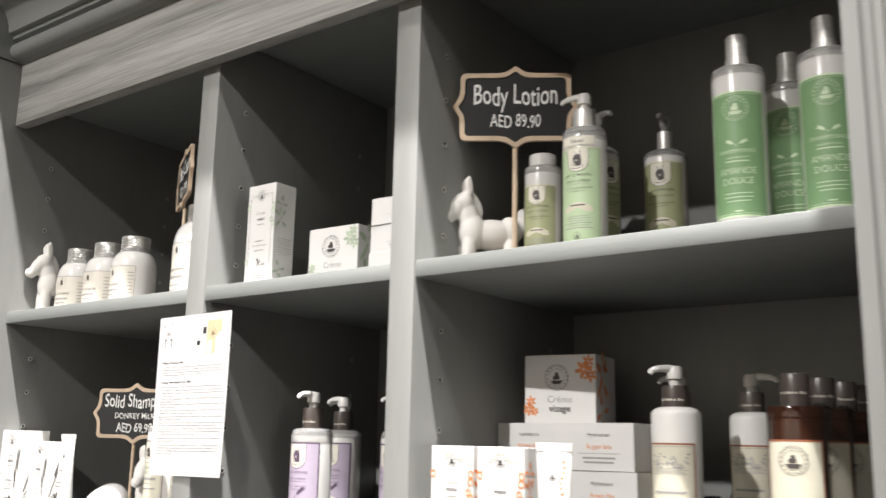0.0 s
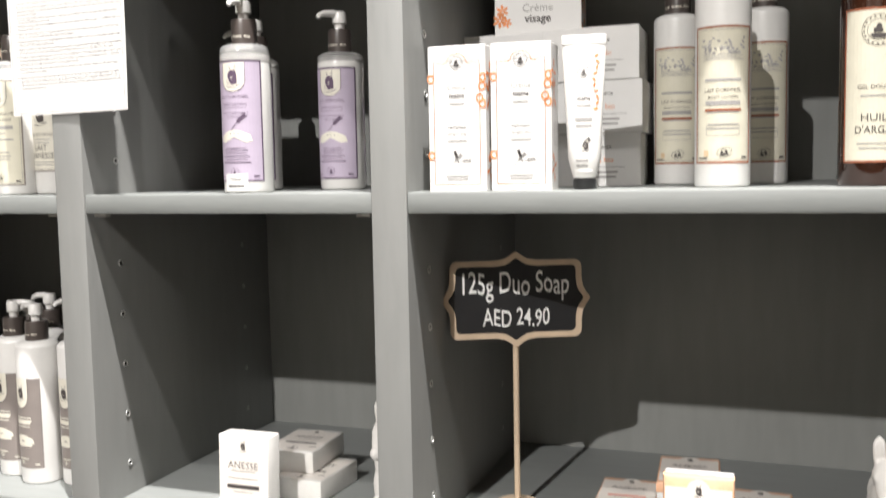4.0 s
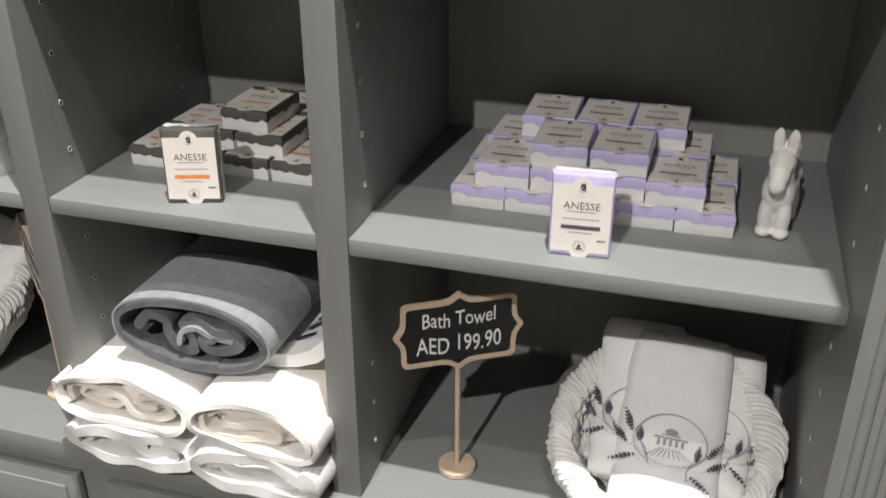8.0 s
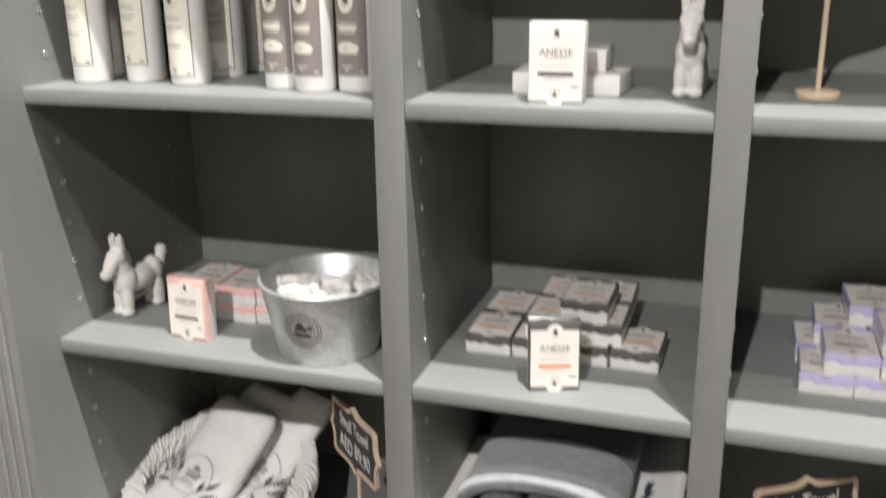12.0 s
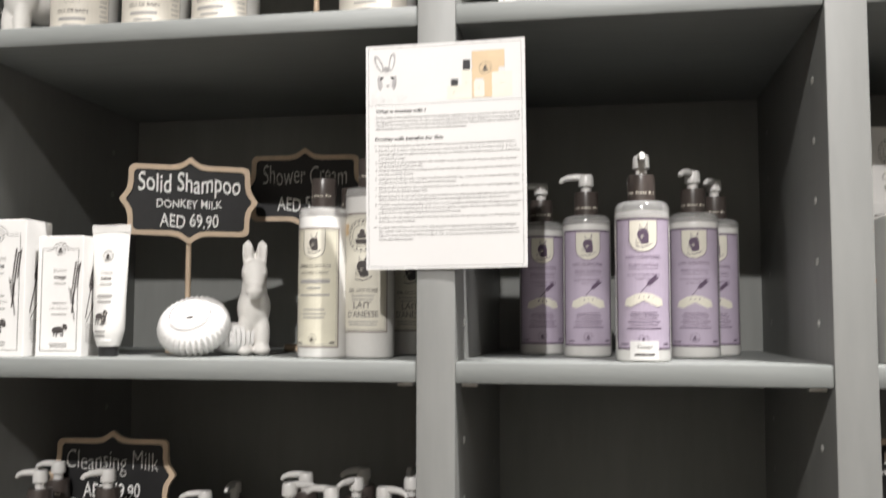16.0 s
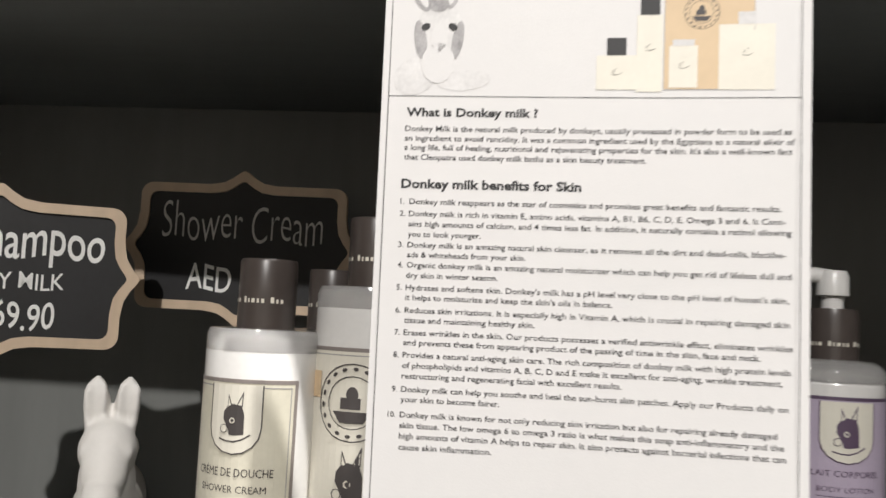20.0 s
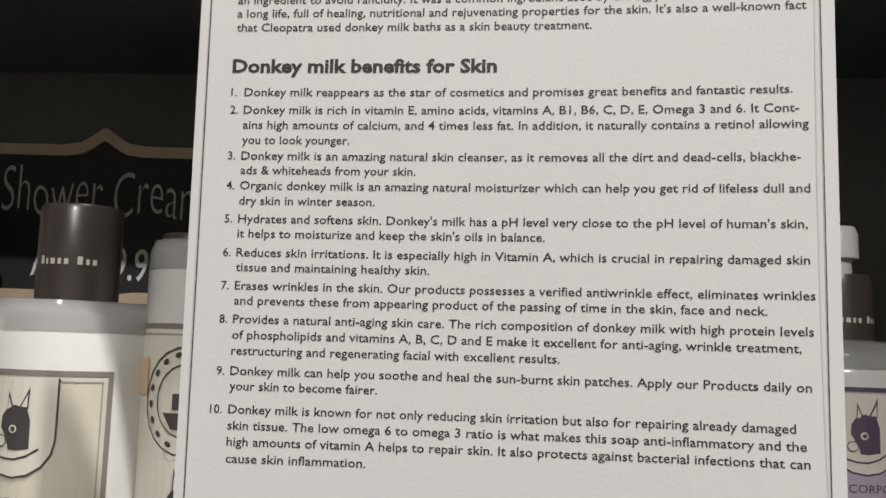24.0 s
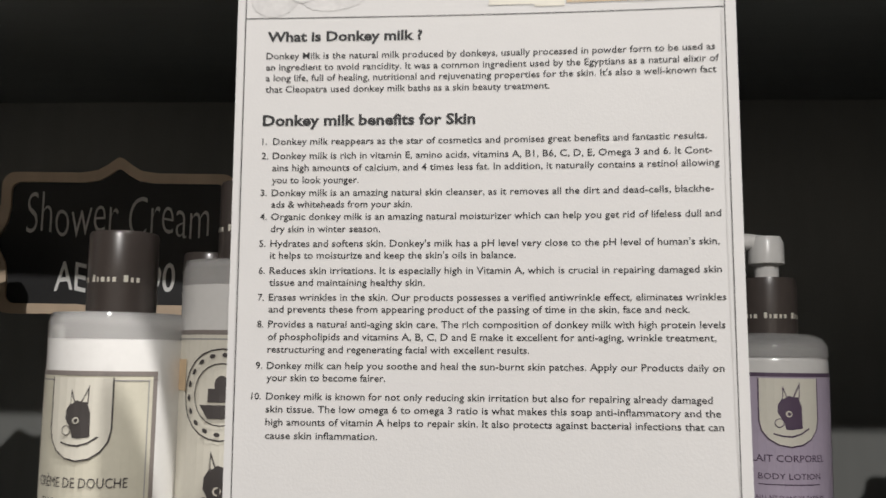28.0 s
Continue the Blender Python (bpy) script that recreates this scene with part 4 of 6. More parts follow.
def spread(ob, poses, turns=None, group=""):
    """Sets a thing at the first pose and copies of it at the others. turns: a part that swivels, and its angle on each."""
    if isinstance(turns, str):
        turns, group = None, turns
    ob["group"] = group
    made = [ob] + [copy_thing(ob, m) for m in poses[1:]]
    ob.matrix_basis = poses[0]
    if turns:
        for one, angle in zip(made, turns[1]):
            for c in one.children:
                if c.name.split(".")[0] == turns[0]:
                    c.matrix_basis = pose(0, 0, 0, 0, 0, angle)
    return ob


T1, T2, T3, T4, T5 = TOPS

# ---- notice on the middle upright ----
PX0, PX1, PZ0, PZ1 = -1.4090, -1.2090, 1.8700, 2.1515
PW, PH = PX1 - PX0, PZ1 - PZ0
HANG = radians(0.6)  # it hangs a little askew


def sheet_y(u, v):
    s, q = (u / PW - 0.45) * 2, 1 - v / PH
    return 1.0408 - 0.003 * max(0, s) ** 2 - 0.001 * min(0, s) ** 2 - 0.001 * max(0, q - 0.55) ** 2 * 4 - 0.004 * max(0, s) * q * q


def on_sheet(u, v, h):
    a, b = u - PW / 2, v - PH / 2
    return ((PX0 + PX1) / 2 + a * math.cos(HANG) - b * math.sin(HANG), sheet_y(u, v) - h * 0.2, (PZ0 + PZ1) / 2 + a * math.sin(HANG) + b * math.cos(HANG))


notice = thing("paper_notice", "white printed information sheet hung on the grey upright", "notice", pose(0, 0, 0))
bm = bmesh.new()
grid = [[[bm.verts.new(on_sheet(PW * i / 30, PH * j / 14, -back * 5)) for j in range(15)] for i in range(31)] for back in (0, 0.0004)]
for layer in grid:
    for i in range(30):
        for j in range(14):
            bm.faces.new((layer[i][j], layer[i + 1][j], layer[i + 1][j + 1], layer[i][j + 1]))
rim = [(i, 0) for i in range(31)] + [(30, j) for j in range(1, 15)] + [(i, 14) for i in range(29, -1, -1)] + [(0, j) for j in range(13, 0, -1)]
for a, b in zip(rim, rim[1:] + rim[:1]):
    bm.faces.new((grid[0][a[0]][a[1]], grid[1][a[0]][a[1]], grid[1][b[0]][b[1]], grid[0][b[0]][b[1]]))
part("sheet", bm, PAPER, notice)


def row_v(p):
    return 0.1528 - (p - 254) / 4440.0


def col_u(p):
    return 0.0160 + (p - 479) / 4100.0


def length(p, y):
    return p / (4490.0 + 0.25 * (y - 254))


TEXT = [
    (464, 1262, 96, "Donkey Milk is the natural milk produced by donkeys, usually processed in powder form to be used as"),
    (464, 1269, 117, "an ingredient to avoid rancidity. It was a common ingredient used by the Egyptians as a natural elixir of"),
    (464, 1265, 137, "a long life, full of healing, nutritional and rejuvenating properties for the skin. It's also a well-known fact"),
    (464, 977, 158, "that Cleopatra used donkey milk baths as a skin beauty treatment."),
    (480, 1250, 254, "Donkey milk reappears as the star of cosmetics and promises great benefits and fantastic results."),
    (479, 1258, 280, "Donkey milk is rich in vitamin E, amino acids, vitamins A, B1, B6, C, D, E, Omega 3 and 6. It Cont-"),
    (479, 1271, 302, "ains high amounts of calcium, and 4 times less fat. In addition, it naturally contains a retinol allowing"),
    (478, 636, 324, "you to look younger."),
    (478, 1261, 347, "Donkey milk is an amazing natural skin cleanser, as it removes all the dirt and dead-cells, blackhe-"),
    (477, 733, 368, "ads & whiteheads from your skin."),
    (477, 1273, 390, "Organic donkey milk is an amazing natural moisturizer which can help you get rid of lifeless dull and"),
    (477, 676, 412, "dry skin in winter season."),
    (475, 1269, 438, "Hydrates and softens skin. Donkey's milk has a pH level very close to the pH level of human's skin,"),
    (475, 918, 459, "it helps to moisturize and keep the skin's oils in balance."),
    (474, 1272, 486, "Reduces skin irritations. It is especially high in Vitamin A, which is crucial in repairing damaged skin"),
    (474, 756, 507, "tissue and maintaining healthy skin."),
    (472, 1278, 533, "Erases wrinkles in the skin. Our products possesses a verified antiwrinkle effect, eliminates wrinkles"),
    (471, 1216, 554, "and prevents these from appearing product of the passing of time in the skin, face and neck."),
    (470, 1275, 580, "Provides a natural anti-aging skin care. The rich composition of donkey milk with high protein levels"),
    (469, 1259, 602, "of phospholipids and vitamins A, B, C, D and E make it excellent for anti-aging, wrinkle treatment,"),
    (468, 938, 624, "restructuring and regenerating facial with excellent results."),
    (467, 1271, 652, "Donkey milk can help you soothe and heal the sun-burnt skin patches. Apply our Products daily on"),
    (466, 681, 673, "your skin to become fairer."),
    (465, 1250, 705, "Donkey milk is known for not only reducing skin irritation but also for repairing already damaged"),
    (464, 1263, 727, "skin tissue. The low omega 6 to omega 3 ratio is what makes this soap anti-inflammatory and the"),
    (463, 1267, 749, "high amounts of vitamin A helps to repair skin. It also protects against bacterial infections that can"),
    (462, 665, 772, "cause skin inflammation."),
]
p = Print()
for x0, x1, y, text in TEXT:
    p.text("body_text", BLACKINK, 1, col_u(464 if y < 240 else 479), row_v(y), text, 0.00285, length(x1 - x0, y), 0.0, bold=0.010)
for n, y in enumerate((254, 280, 347, 390, 438, 486, 533, 580, 652, 705)):
    p.text("list_number", BLACKINK, 1, col_u(461 if n < 9 else 455), row_v(y), "%d." % (n + 1), 0.0028, None, 0.0, bold=0.010)
p.text("heading", BLACKINK, 1, col_u(465), row_v(63), "What is Donkey milk ?", 0.0042, 281 / 4420.0, 0.0, bold=0.034)
p.text("second_heading", BLACKINK, 1, col_u(461), row_v(219), "Donkey milk benefits for Skin", 0.0045, 383 / 4450.0, 0.0, bold=0.034)
p.edging("border_line", LINEINK, 1, 0.0033, 0.0035, PW - 0.0043, PH - 0.0035, 0.00035, 12)
p.rect("border_line", LINEINK, 1, 0.0033, row_v(20), PW - 0.0043, row_v(20) + 0.00035, 12)
# picture strip: a soft grey head shape and a group of products, as plain shapes
top = row_v(20)
HEADSHAPES = (
    (0.0160, 0.010, 0.0110, 0.0090, 0.4, PALEPRINT, 1), (0.0400, 0.008, 0.0130, 0.0050, 0.1, PALEPRINT, 1), (0.0270, 0.033, 0.0108, 0.0165, 0.0, PALEPRINT, 2),
    (0.0165, 0.053, 0.0042, 0.0118, 0.42, MIDPRINT, 3), (0.0335, 0.055, 0.0040, 0.0118, -0.16, MIDPRINT, 3), (0.0171, 0.052, 0.0023, 0.0086, 0.42, PAPER, 4), (0.0332, 0.054, 0.0022, 0.0086, -0.16, PAPER, 4),
    (0.0262, 0.0455, 0.0050, 0.0036, 0.0, MIDPRINT, 4), (0.0203, 0.0345, 0.0024, 0.0017, 0.5, BLACKINK, 5), (0.0337, 0.0345, 0.0024, 0.0017, -0.5, BLACKINK, 5),
    (0.0180, 0.028, 0.0030, 0.0100, 0.15, MIDPRINT, 4), (0.0362, 0.028, 0.0028, 0.0095, -0.15, MIDPRINT, 4), (0.0270, 0.0165, 0.0082, 0.0100, 0.0, PAPER, 5), (0.0238, 0.0135, 0.0011, 0.0017, 0.4, MIDPRINT, 6), (0.0302, 0.0135, 0.0011, 0.0017, -0.4, MIDPRINT, 6),
    (0.0270, 0.0080, 0.0040, 0.0008, 0.0, MIDPRINT, 6), (0.0270, 0.0285, 0.0040, 0.0070, 0.0, PAPER, 4),
)
for u, v, a, b, turn, ink, layer in HEADSHAPES:
    p.oval("picture_shape", ink, layer, u, top + v, a, b, turn)
p.rect("picture_box", TANCARD, 1, 0.1340, top + 0.004, 0.1750, top + 0.0630)
p.edging("picture_line", MIDPRINT, 2, 0.1340, top + 0.004, 0.1750, top + 0.0630, 0.0003)
p.emblem(2, 0.1510, top + 0.0410, 0.0085, INK)
for u, v, w, h, c, tall in ((0.1030, 0.004, 0.0185, 0.0165, 0.0045, 0.0085), (0.1215, 0.003, 0.0120, 0.0370, 0.0045, 0.0125), (0.1365, 0.005, 0.0130, 0.0200, 0.0050, 0.0030), (0.1590, 0.004, 0.0250, 0.0310, 0.0040, 0.0060)):
    v += top
    p.rect("picture_product", IVORY, 3, u, v, u + w, v + h)
    p.edging("picture_line", MIDPRINT, 4, u, v, u + w, v + h, 0.0008)
    p.rect("picture_cap", BLACKINK if h < 0.018 or h > 0.035 else PALEPRINT, 4, u + w / 2 - c, v + h, u + w / 2 + c, v + h + tall)
    p.mark(5, u + w / 2, v + h * 0.62, 0.0030)
    for q in (0.2, 0.3, 0.4):
        p.rect("picture_line", MIDPRINT, 4, u + w * (0.15 + 0.3 * q), v + h * q, u + w * (0.85 - 0.3 * q), v + h * q + 0.0006)
p.lay(notice, on_sheet)

# ---- signs ----
chalk_sign("black chalkboard sign for body lotion, beside a donkey figurine", [(0.004, "Body Lotion", 0.035, 0.134, None), (-0.034, "AED 89.90", 0.022, 0.081, None)], pose(-0.727, 1.183, T1, 0, 0, 33), 0.196, 0.178, 0.114)
chalk_sign("black chalkboard sign for bath cream, turned aside and tilted", [(0.006, "Bath Cream", 0.034, 0.135, None), (-0.034, "AED 79.90", 0.023, 0.100, None)], pose(-1.513, 1.146, T1, 0, 0, -30), 0.194)
chalk_sign("black chalkboard sign for solid shampoo, behind a wrapped soap", [(0.013, "Solid Shampoo", 0.029, 0.148, None), (-0.011, "DONKEY MILK", 0.0125, 0.095, None), (-0.040, "AED 69.90", 0.020, 0.085, None)], pose(-1.730, 1.228, T2, 0, 0, 25), 0.163)
chalk_sign("black chalkboard sign for shower cream, dim chalk, behind bottles", [(0.006, "Shower Cream", 0.033, 0.137, CHALKDIM), (-0.036, "AED 59.90", 0.022, 0.090, None)], pose(-1.590, 1.350, T2, 0, 0, 3), 0.196)
chalk_sign("black chalkboard sign for cleansing milk, behind white bottles", [(0.007, "Cleansing Milk", 0.029, 0.146, CHALKDIM), (-0.035, "AED 49.90", 0.022, 0.090, None)], pose(-1.855, 1.250, T3, 0, 0, 3), 0.199)
chalk_sign("black chalkboard sign for duo soap on a tall stick", [(0.008, "125g Duo Soap", 0.030, 0.146, None), (-0.036, "AED 24.90", 0.024, 0.092, None)], pose(-0.727, 1.213, T3, 0, 0, 25), 0.231, 0.180, 0.106)
chalk_sign("black chalkboard sign for bath towels, turned to the basket", [(0.011, "Bath Towel", 0.026, 0.114, None), (-0.035, "AED 199.90", 0.030, 0.134, None)], pose(-0.687, 1.152, T5, 0, 0, 31), 0.202, 0.180, 0.111)
chalk_sign("black chalkboard sign for small towels, seen edgewise beside a basket", [(0.011, "Small Towel", 0.026, 0.118, None), (-0.035, "AED 89.90", 0.030, 0.128, None)], pose(-1.446, 1.147, T5, 0, 0, -42), 0.210, 0.180, 0.112)

# ---- donkeys ----
donkey(-1.946, 1.120, T1, -14, "white plaster donkey figurine beside bath salt jars", 1.08)
donkey(-0.797, 1.165, T1, -38, "white plaster donkey figurine under the body lotion sign")
donkey(-1.610, 1.187, T2, 22, "white plaster donkey figurine beside a wrapped soap", 1.06)
donkey(-0.907, 1.185, T3, -1, "white plaster donkey figurine beside white soaps")
donkey(-0.268, 1.170, T3, -4, "white plaster donkey figurine beside orange soaps", 1.02)
donkey(-1.930, 1.190, T4, -14, "white plaster donkey figurine beside pink soaps", 1.06)
donkey(-0.262, 1.228, T4, -10, "white plaster donkey figurine beside a lilac soap stack", 1.01)

# ---- top shelf: bath jars, almond creams, lotions, shampoos ----
jar = bath_jar("bath_salt_jar", "white bath salt jar with a ridged silver lid")
spread(jar, [pose(-1.858, 1.141, T1, 0, 0, 8), pose(-1.743, 1.134, T1, 0, 0, 4), pose(-1.635, 1.127, T1, 0, 0, -6)], "bath salt jars in a row")
bath_jar("bath_cream_jar", "large white bath cream jar with a silver lid", 0.0525, 0.180, True).matrix_basis = pose(-1.415, 1.122, T1, 0, 0, -6)

c = carton("hand_cream_carton", "tall white hand cream box with green leaf print", 0.071, 0.050, 0.188, tall_art(0.071, 0.188, INK, GREENINK, "mains", "Amande douce"), tall_side(0.050, 0.188, GREYINK, GREENINK))
c.matrix_basis = pose(-1.213, 1.092, T1, 0, 0, 0)
c = carton("face_cream_carton", "low white face cream box with green almond print", 0.114, 0.085, 0.104, wide_art(0.114, 0.104, GREENINK), tall_side(0.085, 0.104, GREENINK, GREENINK))
c.matrix_basis = pose(-1.084, 1.148, T1, 0, 0, 2)
a = carton("cream_carton", "flat white almond cream box stacked on others", 0.120, 0.09, 0.0465, stack_art(0.120, 0.0465, "Amande douce"))
spread(a, [pose(-0.936, 1.146, T1, 0, 0, 2), pose(-0.939, 1.150, T1 + 0.0475, 0, 0, -1), pose(-0.935, 1.148, T1 + 0.095, 0, 0, 1)], "stacked almond cream boxes")

lime = label_art(0.0325, 0.014, 0.158, 1.15, LIME, CREAM, INK, body_lotion_lines(), fan=(0.33, CREAM), inner=GREYINK)
b = pump_bottle("lotion_bottle", "pale green labelled body lotion pump bottle, opened tester", lime, r=0.0325, h=0.192, collar_h=0.031, ring=BRUSHED, clear_top=0.020, spout=-1)
Print().rect("tester_sticker", IVORY, 6, -0.026, 0.160, 0.026, 0.174, 8).text("sticker_print", INK, 7, 0, 0.164, "Tester", 0.0055).lay(b, on_round(0.0325))
b.matrix_basis = pose(-0.589, 1.158, T1, 0, 0, 8)
olive = label_art(0.0295, 0.014, 0.136, 1.15, OLIVE, CREAM, INK, body_lotion_lines(), fan=(0.33, CREAM), inner=GREYINK)
b = cap_bottle("lotion_bottle", "olive green labelled lotion bottle with a pale cap", olive, r=0.0295, h=0.168, cap_r=0.022, cap_h=0.022, cap=LOTION)
b.matrix_basis = pose(-0.703, 1.228, T1, 0, 0, 10)
copy_thing(b, pose(-0.676, 1.310, T1, 0, 0, 0))
b = pump_bottle("lotion_bottle", "olive green labelled lotion bottle with a locked silver pump", label_art(0.0335, 0.014, 0.170, 1.15, OLIVE, CREAM, INK, body_lotion_lines(), fan=(0.33, CREAM), inner=GREYINK), r=0.0335, h=0.192, collar_r=0.012, collar_h=0.034, top=CLEAR, ring=BRUSHED, clear_top=0.01, spout=0)
spread(b, [pose(-0.535, 1.325, T1, 0, 0, 8), pose(-0.618, 1.255, T1, 0, 0, 62)], "olive green lotion bottles")
shampoo = label_art(0.0335, 0.016, 0.182, 1.2, LEAF, LEAFINK, LEAFINK, [(0.50, "SHAMPOING", 0.0055, 0.046), (0.455, "SHAMPOO", 0.003, 0.028), (0.43, None, 0.0016, 0.03), (0.335, "AMANDE", 0.0090, 0.047), (0.255, "DOUCE", 0.0090, 0.038), (0.18, None, 0.0012, 0.034), (0.15, None, 0.0012, 0.036), (0.12, None, 0.0012, 0.030), (0.04, None, 0.0016, 0.01)], shield=False, emblem_r=0.0175, inner=LEAFINK, foot=False)
shampoo.sprig("leaf_print", LEAFINK, 2, 0.0, 0.108, 0.014, 0.5, 4, 0.3).sprig("leaf_print", LEAFINK, 2, 0.0, 0.108, 0.014, 2.6, 4, 0.3)
b = cap_bottle("shampoo_bottle", "green labelled almond shampoo bottle with a silver cap", shampoo, r=0.0335, h=0.218, cap_r=0.0135, cap_h=0.050, cap=BRUSHED, shoulder=0.012, skirt=0.003)
spread(b, [pose(-0.348, 1.131, T1, 0, 0, 10), pose(-0.239, 1.137, T1, 0, 0, 12), pose(-0.310, 1.225, T1, 0, 0, 4)], "green shampoo bottles")

# ---- second shelf ----
c = carton("cream_carton", "tall white cream box with a dark sprig print", 0.085, 0.060, 0.186, tall_art(0.085, 0.186, INK, None, "mains", "Lait d'ânesse"), tall_side(0.060, 0.186))
c.matrix_basis = pose(-1.9325, 1.068, T2, 0, 0, 0)
c = carton("serum_carton", "white face serum box with a dark sprig print", 0.066, 0.048, 0.164, tall_art(0.066, 0.164, INK, None, "visage", "Lait d'ânesse", "Sérum"), tall_side(0.048, 0.164))
c.matrix_basis = pose(-1.849, 1.085, T2, 0, 0, 2)
hand_tube("hand_cream_tube", "white hand cream tube standing on its black cap", 0.021, 0.172).matrix_basis = pose(-1.790, 1.112, T2, 0, 0, -4)

puck = thing("wrapped_soap", "round white soap in pleated paper with a round label", "soap", pose(-1.676, 1.135, T2 + 0.041, 46, -6, 12) @ Matrix.Diagonal((0.9, 0.9, 0.92, 1)))
bm = bmesh.new()
n, rings = 72, []
for r, z in ((0.020, -0.026), (0.036, -0.024), (0.048, -0.016), (0.0530, -0.004), (0.0525, 0.008), (0.046, 0.019), (0.034, 0.0245), (0.018, 0.0265)):
    f = 0.0026 * min(1.0, r / 0.05)
    rings.append([bm.verts.new(((r + f * (k % 2 * 2 - 1) * (1 if z < 0.022 else 0)) * math.cos(2 * math.pi * k / n), (r + f * (k % 2 * 2 - 1) * (1 if z < 0.022 else 0)) * math.sin(2 * math.pi * k / n), z)) for k in range(n)])
for a, b in zip(rings, rings[1:]):
    for k in range(n):
        bm.faces.new((a[k], a[(k + 1) % n], b[(k + 1) % n], b[k]))
bm.faces.new(rings[0][::-1])
bm.faces.new(rings[-1])
part("pleated_paper", bm, PAPER, puck, angle=80)
part("round_label", lathe([(0, 0.0262), (0.033, 0.0262), (0.033, 0.0272), (0, 0.0274)], 40), CARD, puck, "round white label")
Print().ring("label_ring", INK, 0, 0, 0, 0.0315, 0.0013, 40).bars(0, 0, 0.014, 0.026, 2, 0.005).oval("dark_mark", INK, 0, 0, -0.008, 0.006, 0.003).lay(puck, on_top(0.0274))
copy_thing(puck, pose(-1.640, 1.188, T2 + 0.024, 0, 0, 40) @ Matrix.Diagonal((0.82, 0.82, 0.9, 1)))

lines = [(0.665, "CRÈME DE DOUCHE", 0.0048, 0.047), (0.61, "SHOWER CREAM", 0.0040, 0.040), (0.535, None, 0.0050, 0.044), (0.49, None, 0.0018, 0.02), (0.43, None, 0.0022, 0.044), (0.31, None, 0.0016, 0.030), (0.275, None, 0.0016, 0.034), (0.245, None, 0.0016, 0.030)]
b = cap_bottle("shower_cream_bottle", "cream labelled shower cream bottle with a dark brown cap", label_art(0.0330, 0.014, 0.172, 1.08, CREAM, TAUPE, INK, lines, inner=GREYINK), r=0.0330, h=0.199, cap_r=0.0168, cap_h=0.041)
spread(b, [pose(-1.491, 1.131, T2, 0, 0, -6), pose(-1.476, 1.225, T2, 0, 0, 0)], "shower cream bottles")
gel = label_art(0.0335, 0.034, 0.192, 1.08, IVORY, TAUPE, INK, [(0.335, "GEL DOUCHE", 0.0050, 0.042), (0.30, None, 0.0014, 0.034), (0.27, None, 0.0014, 0.03), (0.20, "LAIT", 0.0090, 0.024), (0.125, "D'ANESSE", 0.0090, 0.044), (0.085, None, 0.0014, 0.044), (0.06, None, 0.0014, 0.04)], shield=False, inner=GREYINK, emblem_r=0.0225, foot=False)
gel.mark(2, 0.0, 0.118, 0.015)
gel.rect("stamp", TANCARD, 3, -0.034, 0.163, -0.022, 0.178, 3)
b = cap_bottle("shower_gel_bottle", "ivory labelled shower gel bottle with a dark brown cap", gel, r=0.0335, h=0.226, cap_r=0.0168, cap_h=0.042)
spread(b, [pose(-1.430, 1.146, T2, 0, 0, -4), pose(-1.392, 1.262, T2, 0, 0, 0)], "shower gel bottles")

purple = label_art(0.0335, 0.0154, 0.175, 1.18, PURPLE, PURPLEINK, PURPLEINK, body_lotion_lines(), fan=(0.335, IVORY), sprig=PURPLEINK)
b = pump_bottle("lotion_bottle", "lilac labelled body lotion bottle with a white pump", purple, spout=-1, collar_h=0.034)
tester = pump_bottle("lotion_bottle", "half used lilac body lotion tester with a white pump", label_art(0.0335, 0.0154, 0.175, 1.18, PURPLE, PURPLEINK, PURPLEINK, body_lotion_lines(), fan=(0.335, IVORY), sprig=PURPLEINK), spout=0, clear_top=0.022, base_sticker=True, collar_h=0.034)
tester["group"] = "lilac lotion bottles"
tester.matrix_basis = pose(-1.071, 1.106, T2, 0, 0, 0)
spread(b, [pose(-1.142, 1.255, T2, 0, 0, 4), pose(-1.211, 1.335, T2, 0, 0, 6), pose(-0.996, 1.244, T2, 0, 0, -4), pose(-0.957, 1.335, T2, 0, 0, -6)], ("pump", [0, 0, 62, 70]), "lilac lotion bottles")

hc = carton("hand_cream_carton", "tall white hand cream box with orange flower print", 0.073, 0.050, 0.174, tall_art(0.073, 0.174, INK, ORANGEINK), tall_side(0.050, 0.174, GREYINK, ORANGEINK))
spread(hc, [pose(-0.758, 1.070, T2, 0, 0, 0), pose(-0.680, 1.076, T2, 0, 0, 4)], "orange hand cream boxes")
hand_tube("hand_cream_tube", "white hand cream tube with orange flowers on a black cap", 0.0185, 0.172, ORANGEINK).matrix_basis = pose(-0.609, 1.099, T2, 0, 0, 8)
ac = carton("argan_cream_carton", "flat white argan cream box stacked with others", 0.130, 0.095, 0.0700, stack_art(0.130, 0.070))
spread(ac, [pose(-0.630, 1.255, T2, 0, 0, 2), pose(-0.628, 1.258, T2 + 0.071, 0, 0, -1), pose(-0.632, 1.256, T2 + 0.142, 0, 0, 1), pose(-0.7655, 1.275, T2, 0, 0, 0), pose(-0.764, 1.276, T2 + 0.071, 0, 0, 0), pose(-0.7645, 1.274, T2 + 0.142, 0, 0, 0)], "stacked argan cream boxes")
c = carton("face_cream_carton", "white face cream box with orange flower print on a stack", 0.122, 0.090, 0.108, wide_art(0.122, 0.108, ORANGEINK), tall_side(0.090, 0.108, ORANGEINK, ORANGEINK))
c.matrix_basis = pose(-0.714, 1.298, T2 + 0.213, 0, 0, 7)

